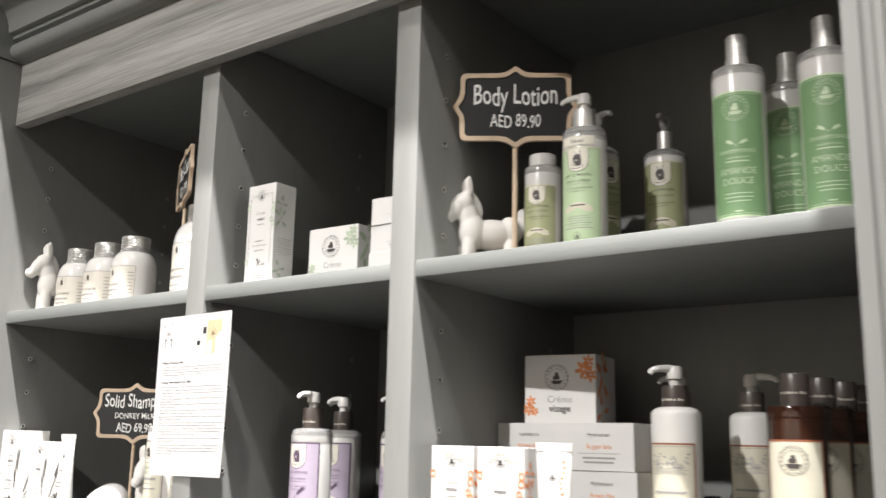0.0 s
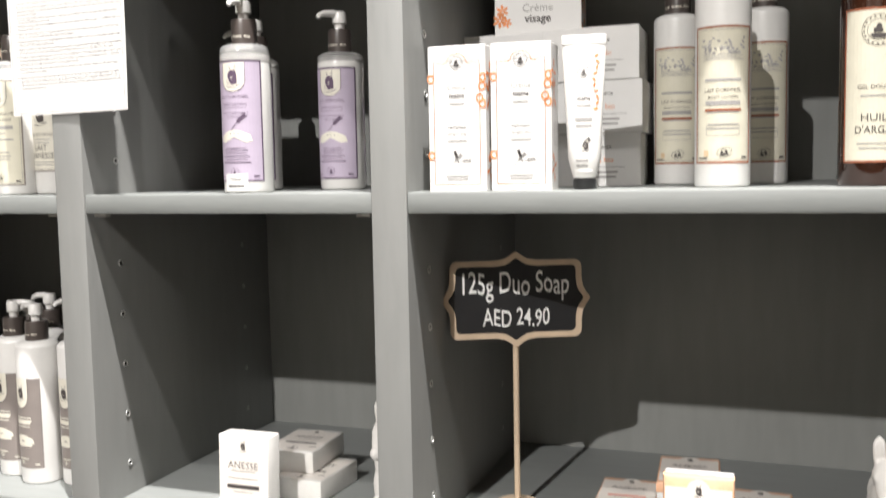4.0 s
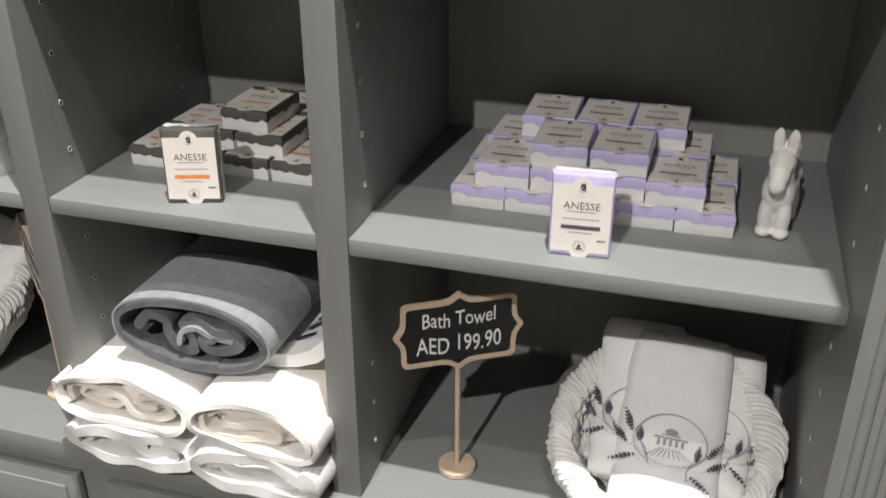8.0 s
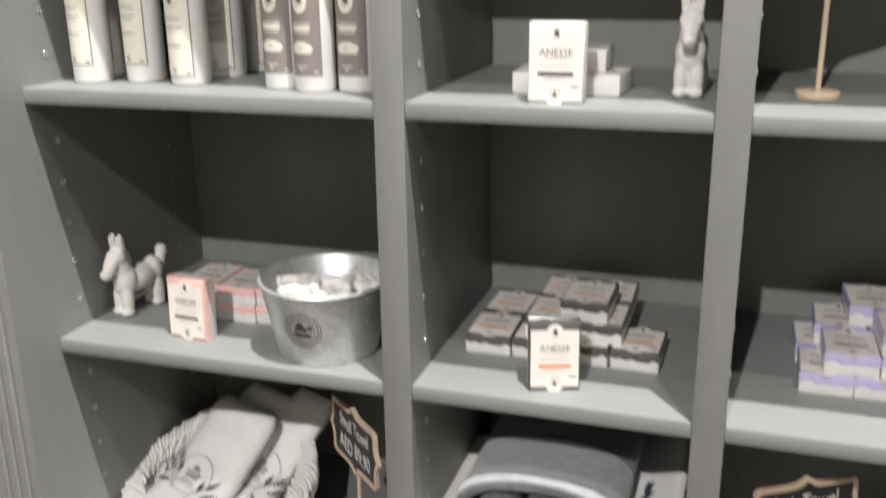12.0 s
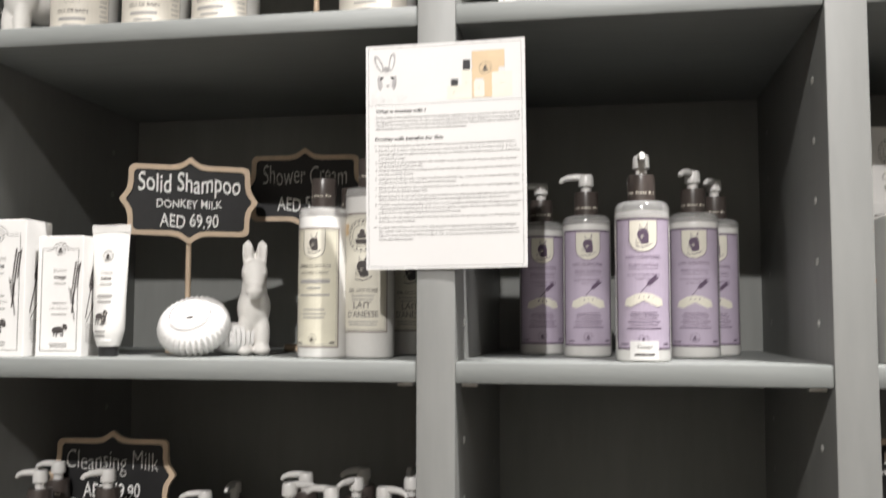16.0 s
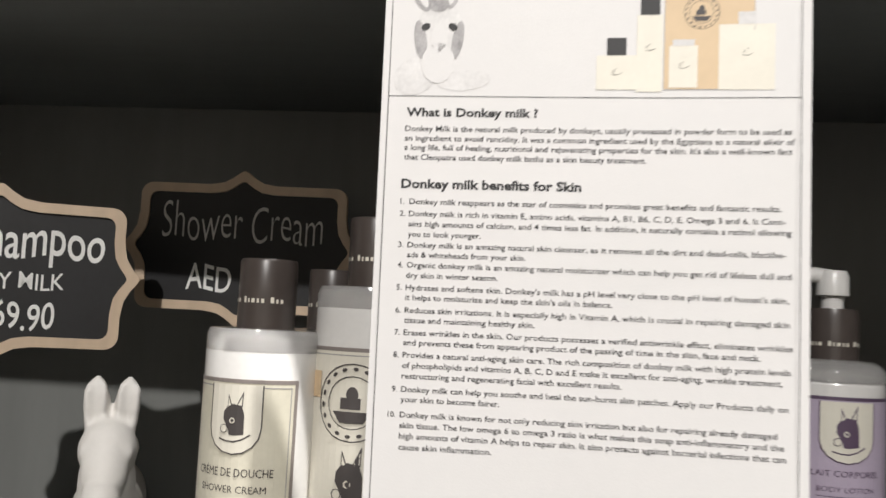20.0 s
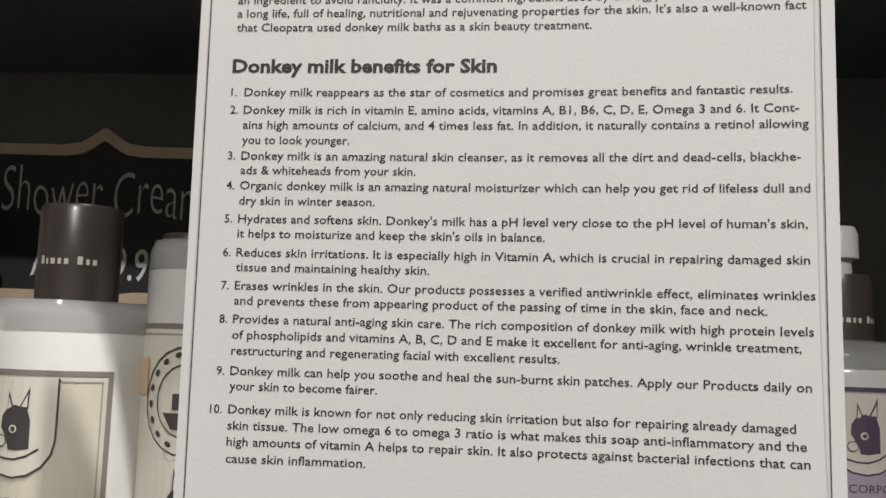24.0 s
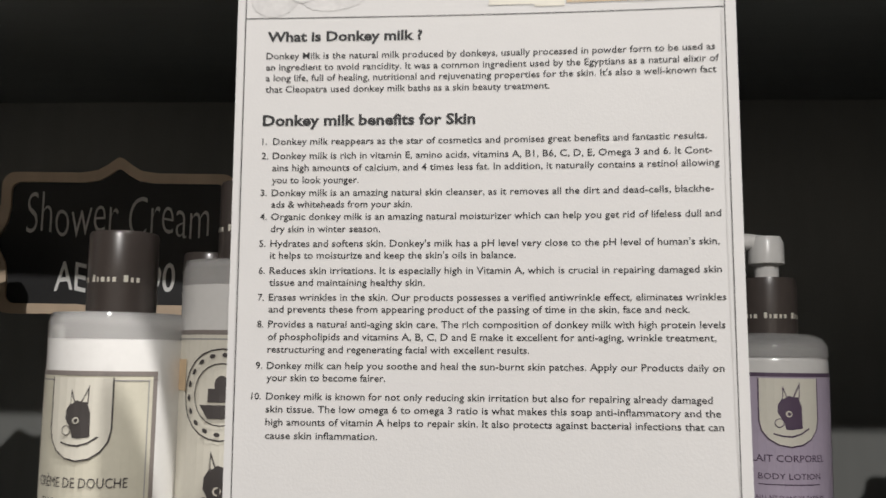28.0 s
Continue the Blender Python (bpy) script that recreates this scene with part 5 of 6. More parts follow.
white_lines = [(0.60, None, 0.0030, 0.042), (0.52, "LAIT CORPOREL", 0.0045, 0.042), (0.475, "BODY LOTION", 0.0032, 0.034), (0.425, None, 0.0050, 0.040), (0.37, None, 0.0018, 0.036), (0.28, None, 0.0016, 0.034), (0.25, None, 0.0016, 0.036)]
art = label_art(0.0325, 0.028, 0.184, 1.1, CREAM, RUST, INK, white_lines, shield=False, inner=GREYINK)
rnd = random.Random(11)
for k in range(46):
    q = rnd.uniform(-1, 1)
    art.oval("scene_print", MIDPRINT, 2, q * 0.025, 0.152 + rnd.uniform(0, 0.020) * (0.45 + 0.55 * abs(math.sin(q * 4.2))), 0.0022, 0.0011, rnd.uniform(-0.8, 0.8), 8)
for k in range(5):
    art.rect("scene_print", MIDPRINT, 2, -0.024 + 0.004 * (k % 2), 0.1455 + 0.0016 * k, 0.024 - 0.005 * (k % 3), 0.1460 + 0.0016 * k, 4)
art.rect("rust_band", RUST, 3, -0.021, 0.0875, 0.021, 0.0905, 6).edging("small_frame", GREYINK, 3, -0.019, 0.060, 0.019, 0.072, 0.0005, 4)
art.emblem(3, 0.004, 0.041, 0.0065, INK).rect("stamp", TANCARD, 3, -0.022, 0.036, -0.016, 0.043)
b = pump_bottle("lotion_bottle", "white argan body lotion bottle with a white pump", art, r=0.0318, h=0.230, spout=-1, clear_top=0, body=WHITE)
spread(b, [pose(-0.455, 1.148, T2, 0, 0, 4), pose(-0.525, 1.325, T2, 0, 0, 4), pose(-0.413, 1.320, T2, 0, 0, 0)], ("pump", [50, 60, 185]), "white argan lotion bottles")
amber = label_art(0.0335, 0.026, 0.190, 1.1, CREAM, RUST, INK, [(0.48, "GEL DOUCHE", 0.0045, 0.040), (0.43, None, 0.0016, 0.034), (0.27, "HUILE", 0.0085, 0.032), (0.19, "D'ARGAN", 0.0085, 0.044), (0.12, None, 0.0014, 0.040), (0.09, None, 0.0014, 0.036)], shield=False, emblem_r=0.0175, foot=False)
b = cap_bottle("shower_gel_bottle", "dark amber argan shower gel bottle with a brown cap", amber, r=0.0335, h=0.228, cap_r=0.0170, cap_h=0.040, body=AMBER, shoulder=0.016)
spread(b, [pose(-0.297, 1.132, T2, 0, 0, 6), pose(-0.289, 1.214, T2, 0, 0, 14), pose(-0.283, 1.296, T2, 0, 0, 20), pose(-0.277, 1.378, T2, 0, 0, 8)], "dark amber shower gel bottles")

# ---- third shelf ----
milk_lines = [(0.66, None, 0.0016, 0.040), (0.62, None, 0.0024, 0.034), (0.54, None, 0.0030, 0.040), (0.50, None, 0.0016, 0.030), (0.36, None, 0.0014, 0.036), (0.33, None, 0.0014, 0.030)]
art = label_art(0.0335, 0.030, 0.178, 1.0, IVORY, TAUPE, INK, milk_lines)
b = pump_bottle("cleansing_milk_bottle", "tall white cleansing milk bottle with a white pump", art, r=0.0335, h=0.228, spout=-1, clear_top=0, body=WHITE, collar_h=0.030)
spread(b, [pose(-1.910, 1.150, T3, 0, 0, -18), pose(-1.932, 1.230, T3, 0, 0, -14), pose(-1.820, 1.175, T3, 0, 0, -16)], ("pump", [20, 14, 60]), "white cleansing milk bottles")
art = label_art(0.0340, 0.014, 0.162, 1.0, IVORY, TAUPE, INK, milk_lines)
b = pump_bottle("cleansing_milk_bottle", "short cleansing milk bottle, half used, with a white pump", art, r=0.0340, h=0.186, spout=-1, clear_top=0.020, collar_h=0.030)
spread(b, [pose(-1.720, 1.158, T3, 0, 0, -16), pose(-1.710, 1.260, T3, 0, 0, -6), pose(-1.698, 1.345, T3, 0, 0, 90)], ("pump", [0, 30, 0]), "half used cleansing milk bottles")
taupe_lines = [(0.56, None, 0.0016, 0.034), (0.52, None, 0.0030, 0.036), (0.46, None, 0.0016, 0.030), (0.10, None, 0.0016, 0.02)]
art = label_art(0.0325, 0.026, 0.166, 1.02, TAUPE, TAUPE, IVORY, taupe_lines, shield=False, fan=(0.28, IVORY))
art.shield(2, 0, 0.166, 0.028, 0.046).rect("banner", IVORY, 2, -0.016, 0.095, 0.016, 0.100, 4).rect("banner", IVORY, 2, -0.017, 0.060, 0.017, 0.068, 4)
b = pump_bottle("lotion_bottle", "tall white lotion bottle with a taupe label and white pump", art, r=0.0325, h=0.222, spout=-1, clear_top=0, body=WHITE, collar_h=0.030)
spread(b, [pose(-1.476, 1.130, T3, 0, 0, -14), pose(-1.541, 1.152, T3, 0, 0, -10), pose(-1.408, 1.144, T3, 0, 0, -10), pose(-1.462, 1.205, T3, 0, 0, 0), pose(-1.545, 1.235, T3, 0, 0, 0), pose(-1.388, 1.225, T3, 0, 0, 8), pose(-1.475, 1.295, T3, 0, 0, 0), pose(-1.402, 1.305, T3, 0, 0, 6)], ("pump", [0, 210, 170, 60, 0, 200, 40, 90]), "white bottles with taupe labels")

# ---- soaps ----
SW, SD, SH = 0.079, 0.112, 0.0345


def upright(x, y, z, turn=0, lean=2.5):
    """The pose of a bar stood on its short edge, its band to the front."""
    return pose(x, y, z, 0, 0, turn) @ pose(0, 0, 0, 90 - lean, 0, 0)


s = duo_soap("white_soap_bar", "white soap bar in a clear wrap with a paper band", "white", h=0.033)
spread(s, [upright(-1.083, 1.112, T3), pose(-1.125, 1.160, T3, 0, 0, 3), pose(-1.041, 1.155, T3, 0, 0, -3), pose(-1.066, 1.178, T3 + 0.033, 0, 0, 2)], "white soap bars")
s = duo_soap("orange_soap_bar", "orange and white soap bar with a paper band", "orange", h=SH)
spread(s, [upright(-0.476, 1.112, T3, 2), pose(-0.577, 1.178, T3, 0, 0, 2), pose(-0.495, 1.186, T3, 0, 0, 0), pose(-0.414, 1.180, T3, 0, 0, -2), pose(-0.496, 1.190, T3 + SH, 0, 0, 4)], "orange duo soap bars")
s = duo_soap("pink_soap_bar", "pink and white soap bar with a paper band", "pink", h=SH)
spread(s, [upright(-1.744, 1.143, T4, -6), pose(-1.785, 1.215, T4, 0, 0, 0), pose(-1.785, 1.217, T4 + SH, 0, 0, 1), pose(-1.704, 1.205, T4, 0, 0, 0), pose(-1.702, 1.206, T4 + SH, 0, 0, -1), pose(-1.624, 1.210, T4, 0, 0, 0), pose(-1.622, 1.212, T4 + SH, 0, 0, 1)], "stacked pink soap bars")
rnd = random.Random(7)


def jitter(x, y, z):
    return pose(x + rnd.uniform(-0.0015, 0.0015), y + rnd.uniform(-0.002, 0.002), z, 0, 0, rnd.uniform(-2, 2))


s = duo_soap("charcoal_soap_bar", "charcoal and white soap bar with a paper band", "charcoal", h=SH)
pile = [upright(-1.086, 1.124, T4, 18)]
pile += [jitter(-1.212 + 0.0825 * k, 1.199 + 0.114 * j, T4) for j in range(2) for k in range(4) if (j, k) != (1, 3)]
pile += [jitter(-1.112 + 0.085 * k, 1.215 + 0.114 * j, T4 + SH) for j in range(2) for k in range(2)]
pile += [jitter(-1.052, 1.222, T4 + 2 * SH)]
spread(s, pile, "stacked charcoal soap bars")
s = duo_soap("lilac_soap_bar", "lilac and white soap bar with a paper band", "lilac", h=SH)
pile = [upright(-0.508, 1.118, T4, 4)]
pile += [jitter(-0.673 + 0.0800 * k, 1.194 + 0.114 * j, T4) for j in range(2) for k in range(5)]
pile += [jitter(x, 1.198 + 0.006 * (k in (1, 2)), T4 + SH) for k, x in enumerate((-0.640, -0.558, -0.477, -0.395))]
pile += [jitter(-0.647 + 0.0835 * k, 1.315, T4 + SH) for k in range(4)]
pile += [jitter(x, 1.208, T4 + 2 * SH) for x in (-0.560, -0.477)]
pile += [jitter(x, 1.323, T4 + 2 * SH + 0.0005) for x in (-0.597, -0.515, -0.432)]
spread(s, pile, "stacked lilac soap bars")

# ---- bucket ----
bucket = thing("zinc_bucket", "galvanised zinc bucket with a dark round stamp, full of white figures", "bucket", pose(-1.488, 1.150, T4) @ Matrix.Diagonal((1.09, 1.09, 1.04, 1)))
wall = [(0, 0.004), (0.076, 0.004), (0.078, 0), (0.080, 0.003), (0.103, 0.122), (0.1055, 0.124), (0.107, 0.127), (0.1055, 0.130), (0.103, 0.1305), (0.1005, 0.128), (0.0785, 0.008), (0, 0.007)]
part("pail", lathe(wall, 64), ZINC, bucket, angle=40)
part("filling", lathe([(0, 0.078), (0.091, 0.078), (0.0920, 0.082), (0, 0.088)], 32), CLAY, bucket, "white filling inside the bucket")


def on_pail(u, v, h):
    q = (v - 0.003) / 0.119
    r = 0.080 + 0.023 * q
    return ((r + h) * math.sin(u / 0.09), -(r + h) * math.cos(u / 0.09), v)


e = Print()
e.ring("stamp", INK, 0, 0, 0.068, 0.0305, 0.0012, 40).ring("stamp", INK, 0, 0, 0.068, 0.0205, 0.0010, 36)
for k in range(26):
    t = 2 * math.pi * k / 26
    e.oval("stamp_dash", INK, 0, 0.0255 * math.cos(t), 0.068 + 0.0255 * math.sin(t), 0.0024, 0.0012, t + 1.57, 8)
e.rect("stamp_shape", INK, 0, -0.011, 0.066, 0.008, 0.074, 4).oval("stamp_shape", INK, 0, -0.002, 0.077, 0.006, 0.005).poly("stamp_shape", INK, 0, [(-0.017, 0.063), (-0.010, 0.055), (0.010, 0.055), (0.017, 0.063)])
e.oval("stamp_shape", INK, 0, 0.013, 0.073, 0.005, 0.004)
e.lay(bucket, on_pail)
for side in (-1, 1):
    ear = part("handle_ear", tube([(side * 0.101, -0.012, 0.105), (side * 0.108, -0.008, 0.118), (side * 0.110, 0, 0.122), (side * 0.108, 0.008, 0.118), (side * 0.101, 0.012, 0.105)], 0.0022, 8), ZINC, bucket)
for x, y, z, turn in ((-1.552, 1.100, 0.108, 32), (-1.446, 1.120, 0.113, 104), (-1.478, 1.192, 0.104, -52)):
    ob = new("donkey_figurine", DONKEY)
    ob.matrix_basis = pose(x, y, T4 + z, 0, 90, turn) @ Matrix.Diagonal((0.80, 0.72, 0.76, 1))
    tagged(ob, "white plaster donkey figurine piled in the bucket", "figurine", "figurines in the bucket")


# ---- towels ----
def cloth(name, material, centre, thick, y0, y1, parent, seed=1, wob=0.004, rows=12, label=""):
    """A length of thick cloth: a folded line in the x-z plane, given thickness and run back along y, a little uneven."""
    rnd = random.Random(seed)
    pts = [Vector((x, z)) for x, z in centre]
    left, right = [], []
    for i, p in enumerate(pts):
        d = (pts[min(i + 1, len(pts) - 1)] - pts[max(i - 1, 0)]).normalized()
        n = Vector((-d.y, d.x))
        left.append(p + n * thick / 2)
        right.append(p - n * thick / 2)
    cap0 = [pts[-1] + (left[-1] - pts[-1]) * math.cos(t) + Vector((-(left[-1] - pts[-1]).y, (left[-1] - pts[-1]).x)) * -math.sin(t) for t in (0.8, 1.57, 2.34)]
    cap1 = [pts[0] + (right[0] - pts[0]) * math.cos(t) + Vector((-(right[0] - pts[0]).y, (right[0] - pts[0]).x)) * -math.sin(t) for t in (0.8, 1.57, 2.34)]
    line = left + cap0 + right[::-1] + cap1
    bm = bmesh.new()
    rings = []
    for k in range(rows + 1):
        q = k / rows
        y = y0 + (y1 - y0) * q
        ring = []
        for x, z in line:
            a = noise.noise(Vector((x * 13 + seed, y * 9, z * 11))) * wob
            b = noise.noise(Vector((x * 13, y * 9 + seed * 3, z * 11 + 7))) * wob
            e = noise.noise(Vector((x * 14, seed, z * 18))) * wob * 2.2 if k == 0 else 0
            ring.append(bm.verts.new((x + a, y + e, z + b)))
        rings.append(ring)
    n = len(line)
    for r0, r1 in zip(rings, rings[1:]):
        for k in range(n):
            bm.faces.new((r0[k], r0[(k + 1) % n], r1[(k + 1) % n], r1[k]))
    # end faces, strip by strip along the folded line
    m = len(left)
    for ring in (rings[0], rings[-1]):
        for k in range(m - 1):
            bm.faces.new((ring[k], ring[k + 1], ring[m + 3 + (m - 2 - k)], ring[m + 3 + (m - 1 - k)]))
        bm.faces.new((ring[m - 1], ring[m], ring[m + 1], ring[m + 2], ring[m + 3]))
        bm.faces.new((ring[2 * m + 2], ring[2 * m + 3], ring[2 * m + 4], ring[2 * m + 5], ring[0]))
    return part(name, bm, material, parent, label, angle=75)


def rolled(cx, cz, a, b, turns, gap, start=0.0, way=1, lift=0.0):
    """A flattened spiral line from the outside in."""
    out = []
    n = int(turns * 56)
    for k in range(n + 1):
        t = 2 * math.pi * k / 56
        f = gap * t / (2 * math.pi)
        ra, rb = max(a - f, 0.012), max(b - f, 0.006)
        c, s = math.cos(start + way * t), math.sin(start + way * t)
        ex = 2 / 2.3
        out.append((cx + ra * math.copysign(abs(c) ** ex, c), cz + rb * math.copysign(abs(s) ** ex, s) + lift * (c if c > 0 else 0)))
    return out


def smooth_line(points, cx, cz, a, b, steps=6):
    """A rounded line through points given in half widths about a centre."""
    pts = [points[0]] + list(points) + [points[-1]]
    out = []
    for p0, p1, p2, p3 in zip(pts, pts[1:], pts[2:], pts[3:]):
        for k in range(steps):
            t = k / steps
            x, z = [0.5 * (2 * q1 + (q2 - q0) * t + (2 * q0 - 5 * q1 + 4 * q2 - q3) * t * t + (3 * q1 - q0 - 3 * q2 + q3) * t ** 3) for q0, q1, q2, q3 in zip(p0, p1, p2, p3)]
            out.append((cx + a * x, cz + b * z))
    return out


def stuffing(name, material, cx, cz, a, b, front, parent, seed):
    """The crumpled inside of a folded towel: a bulging lump with soft furrows that fills the mouth of the fold."""
    bm = bmesh.new()
    rings = []
    for q in (0.04, 0.2, 0.36, 0.52, 0.68, 0.82, 0.93, 1.0):
        ring = []
        for k in range(44):
            t = 2 * math.pi * k / 44
            x, z = q * math.cos(t), q * math.sin(t)
            furrow = abs(noise.noise(Vector((x * 1.6 + seed, z * 2.6 + 0.5 * math.sin(3 * x + seed), seed * 0.7)))) ** 0.6
            fine = noise.noise(Vector((x * 5, z * 6, seed + 3.0)))
            ring.append(bm.verts.new((cx + a * x, front + 0.030 * q ** 3 - 0.016 * furrow + 0.004 * fine, cz + b * z)))
        rings.append(ring)
    rings.append([bm.verts.new((v.co.x, 1.35, v.co.z)) for v in rings[-1]])
    for r0, r1 in zip(rings, rings[1:]):
        for k in range(44):
            bm.faces.new((r0[k], r0[(k + 1) % 44], r1[(k + 1) % 44], r1[k]))
    bm.faces.new(rings[0][::-1])
    bm.faces.new(rings[-1])
    return part(name, bm, material, parent, angle=80)


def bundle(label, material, cx, cz, a, b, thick, front, turn, way, seed, lift=0.0, fold=None):
    """A towel folded into a wide flat loop, with its inner layers set back a little."""
    w = thing("folded_towel" if material is ECRU else "folded_terry_towel", label, "towel", pose(0, 0, 0), "towels stacked in the middle bay")
    cloth("outer_fold", material, rolled(cx, cz, a, b, 1.12, 0.012, turn, way, lift), thick, front, 1.43, w, seed, 0.007, 16)
    inner = smooth_line(fold, cx, cz + lift * 0.4, a - thick * 1.1, b - thick * 1.0)
    lining = WARMFOLD if material is ECRU else material
    cloth("inner_fold", lining, inner, thick * (1.05 if material is ECRU else 1.0), front + 0.009, 1.42, w, seed + 20, 0.005, 14)
    stuffing("crumpled_lining", lining, cx, cz + lift * 0.2, a - thick * 1.0, b - thick * 0.9, front + 0.030, w, seed)
    lap = smooth_line([(-x * 0.93, z * 0.90) for x, z in fold[::-1]], cx, cz + lift * 0.4, a - thick * 1.5, b - thick * 1.2)
    cloth("inner_fold", lining, lap, thick * 0.8, front + 0.022, 1.41, w, seed + 40, 0.006, 12)
    return w


FOLD_A = [(-0.85, -0.35), (-0.80, 0.45), (-0.35, 0.55), (0.0, 0.15), (0.15, -0.55), (0.55, -0.60), (0.82, -0.2), (0.60, 0.35), (0.25, 0.20), (0.30, -0.15), (0.55, -0.15)]
FOLD_B = [(0.88, 0.10), (0.60, 0.55), (-0.10, 0.55), (-0.80, 0.60), (-0.88, -0.10), (-0.75, -0.60), (-0.05, -0.60), (0.35, -0.50), (0.40, -0.05), (-0.10, 0.0), (-0.55, -0.05)]
FOLD_C = [(-0.90, -0.2), (-0.70, 0.50), (-0.2, 0.30), (0.1, 0.6), (0.6, 0.5), (0.88, 0.0), (0.6, -0.6), (0.1, -0.45), (-0.4, -0.6), (-0.6, -0.1), (0.0, 0.0), (0.4, -0.05)]
bundle("folded white terry towel at the foot of a stack", TERRY, -1.196, 0.4470, 0.118, 0.035, 0.017, 0.996, 2.6, 1, 3, 0.0, FOLD_A)
bundle("lumpy white terry towel at the foot of a stack", TERRY, -0.972, 0.4490, 0.106, 0.037, 0.019, 0.986, 0.6, -1, 9, 0.0, FOLD_C)
bundle("folded ecru towel in a stack, loose fold to the front", ECRU, -1.204, 0.5340, 0.122, 0.047, 0.0095, 0.998, 2.9, 1, 5, -0.010, FOLD_A)
bundle("folded ecru towel in a stack beside another", ECRU, -0.968, 0.5360, 0.110, 0.048, 0.0095, 0.992, 0.3, -1, 6, -0.010, FOLD_B)
g = thing("rolled_towel", "rolled dark grey towel with a paler woven band on top", "towel", pose(0, 0, 0), "towels stacked in the middle bay")
RX, RZ, RA, RB = -1.092, 0.6480, 0.128, 0.054
cloth("terry_cloth", DARKTERRY, rolled(RX, RZ, RA, RB, 1.15, 0.004, -2.2, 1), 0.0100, 1.046, 1.44, g, 12, 0.004, 14)
FOLD_D = [(-0.80, 0.05), (-0.62, 0.58), (-0.36, 0.40), (-0.34, -0.10), (-0.22, -0.70), (0.02, -0.66), (0.04, -0.10), (-0.10, 0.35), (0.12, 0.66), (0.42, 0.30), (0.70, 0.32), (0.78, -0.10), (0.52, -0.52), (0.26, -0.42), (0.22, 0.0), (0.40, 0.02)]
cloth("inner_cloth", DARKTERRY, smooth_line(FOLD_D, RX, RZ, RA - 0.014, RB - 0.014), 0.0165, 1.052, 1.43, g, 15, 0.004, 14)
cloth("hem", WAFFLE, smooth_line([(-0.12, -0.30), (-0.06, 0.20), (0.16, 0.42), (0.38, 0.12), (0.66, 0.02)], RX, RZ, RA - 0.014, RB - 0.014), 0.0085, 1.046, 1.30, g, 17, 0.003, 8, "pale grey hem")
outer = rolled(RX, RZ, RA + 0.0068, RB + 0.0068, 0.99, 0.0, -2.0, 1)
cloth("woven_band", WAFFLE, outer, 0.0042, 1.049, 1.205, g, 12, 0.002, 14, "pale grey woven band")
# Rear cloth: partly its own darker tone, partly shelf shade put into the colour
cloth("woven_band", mat("shaded_charcoal_waffle_cloth", (0.10, 0.104, 0.11), 0.9, var=0.15, scale=60, bump=0.9, bscale=300, sheen=0.3), outer, 0.003, 1.208, 1.44, g, 12, 0.002, 10, "charcoal woven cloth")
tie = thing("embroidered_towel", "pale towel with a navy sprig lying behind the rolled towel", "towel", pose(0, 0, 0), "towels stacked in the middle bay")
cloth("cloth", LINEN, [(-0.990, 0.596), (-0.965, 0.597), (-0.935, 0.602), (-0.905, 0.615), (-0.880, 0.638)], 0.024, 1.095, 1.45, tie, 4, 0.003, 10)
e = Print()
for k in range(4):
    e.sprig("embroidery", THREAD, 1, -0.975 + 0.012 * k, 1.125 + 0.025 * k, 0.055, 0.5 + 0.3 * k, 5, 0.2)
e.lay(tie, lambda u, v, h: (u, v, 0.6115 + max(0.0, u + 0.955) * 0.30 + h))


def rope_basket(m, label, rx, ry, tilt, seed):
    """A soft round basket of braided courses of fine white cord, higher at the back."""
    ob = thing("rope_basket", label, "basket", m, "white rope baskets with towels")
    rnd = random.Random(seed)
    courses = 8
    for c in range(courses):
        q = c / (courses - 1)
        f = 0.70 + 0.30 * math.sin(math.pi / 2 * min(1, q * 1.3))
        n = 260
        swell = 0.0105 + 0.0055 * q
        bm = bmesh.new()
        shift = rnd.uniform(0, 6.3)
        for strand in range(6):
            ph = 2 * math.pi * strand / 6
            loose = rnd.uniform(0.85, 1.2)
            pts = []
            for k in range(n + 1):
                t = 2 * math.pi * k / n
                back = 0.5 + 0.5 * math.sin(t)
                w = 19 * t + shift + ph
                dr = swell * loose * math.cos(w) * (1 + 0.25 * math.sin(5 * t + c))
                dz = 0.0095 * loose * math.sin(w) + 0.003 * math.sin(9 * t + 1.7 * c)
                z = 0.015 + q * (0.042 + tilt * back ** 1.4) + dz
                lean = 0.030 * q * back
                pts.append(((rx * f + dr) * math.cos(t), (ry * f + dr) * math.sin(t) + lean, max(z, 0.004)))
            one = tube(pts, 0.0047 * rnd.uniform(0.9, 1.15), 6, False)
            me = bpy.data.meshes.new("cord")
            one.to_mesh(me)
            one.free()
            bm.from_mesh(me)
            bpy.data.meshes.remove(me)
        part("rope_course", bm, ROPE, ob)
        core = [((rx * f) * math.cos(2 * math.pi * k / 48), (ry * f) * math.sin(2 * math.pi * k / 48) + 0.030 * q * (0.5 + 0.5 * math.sin(2 * math.pi * k / 48)), 0.015 + q * (0.042 + tilt * (0.5 + 0.5 * math.sin(2 * math.pi * k / 48)) ** 1.4)) for k in range(49)]
        part("rope_core", tube(core, 0.0080, 8, False), ROPE, ob)
    bm = lathe([(0, 0.004), (rx * 0.70, 0.004), (rx * 0.72, 0.012), (0, 0.012)], 40)
    for v in bm.verts:
        v.co.y *= ry / rx
    part("basket_floor", bm, ROPE, ob)
    return ob


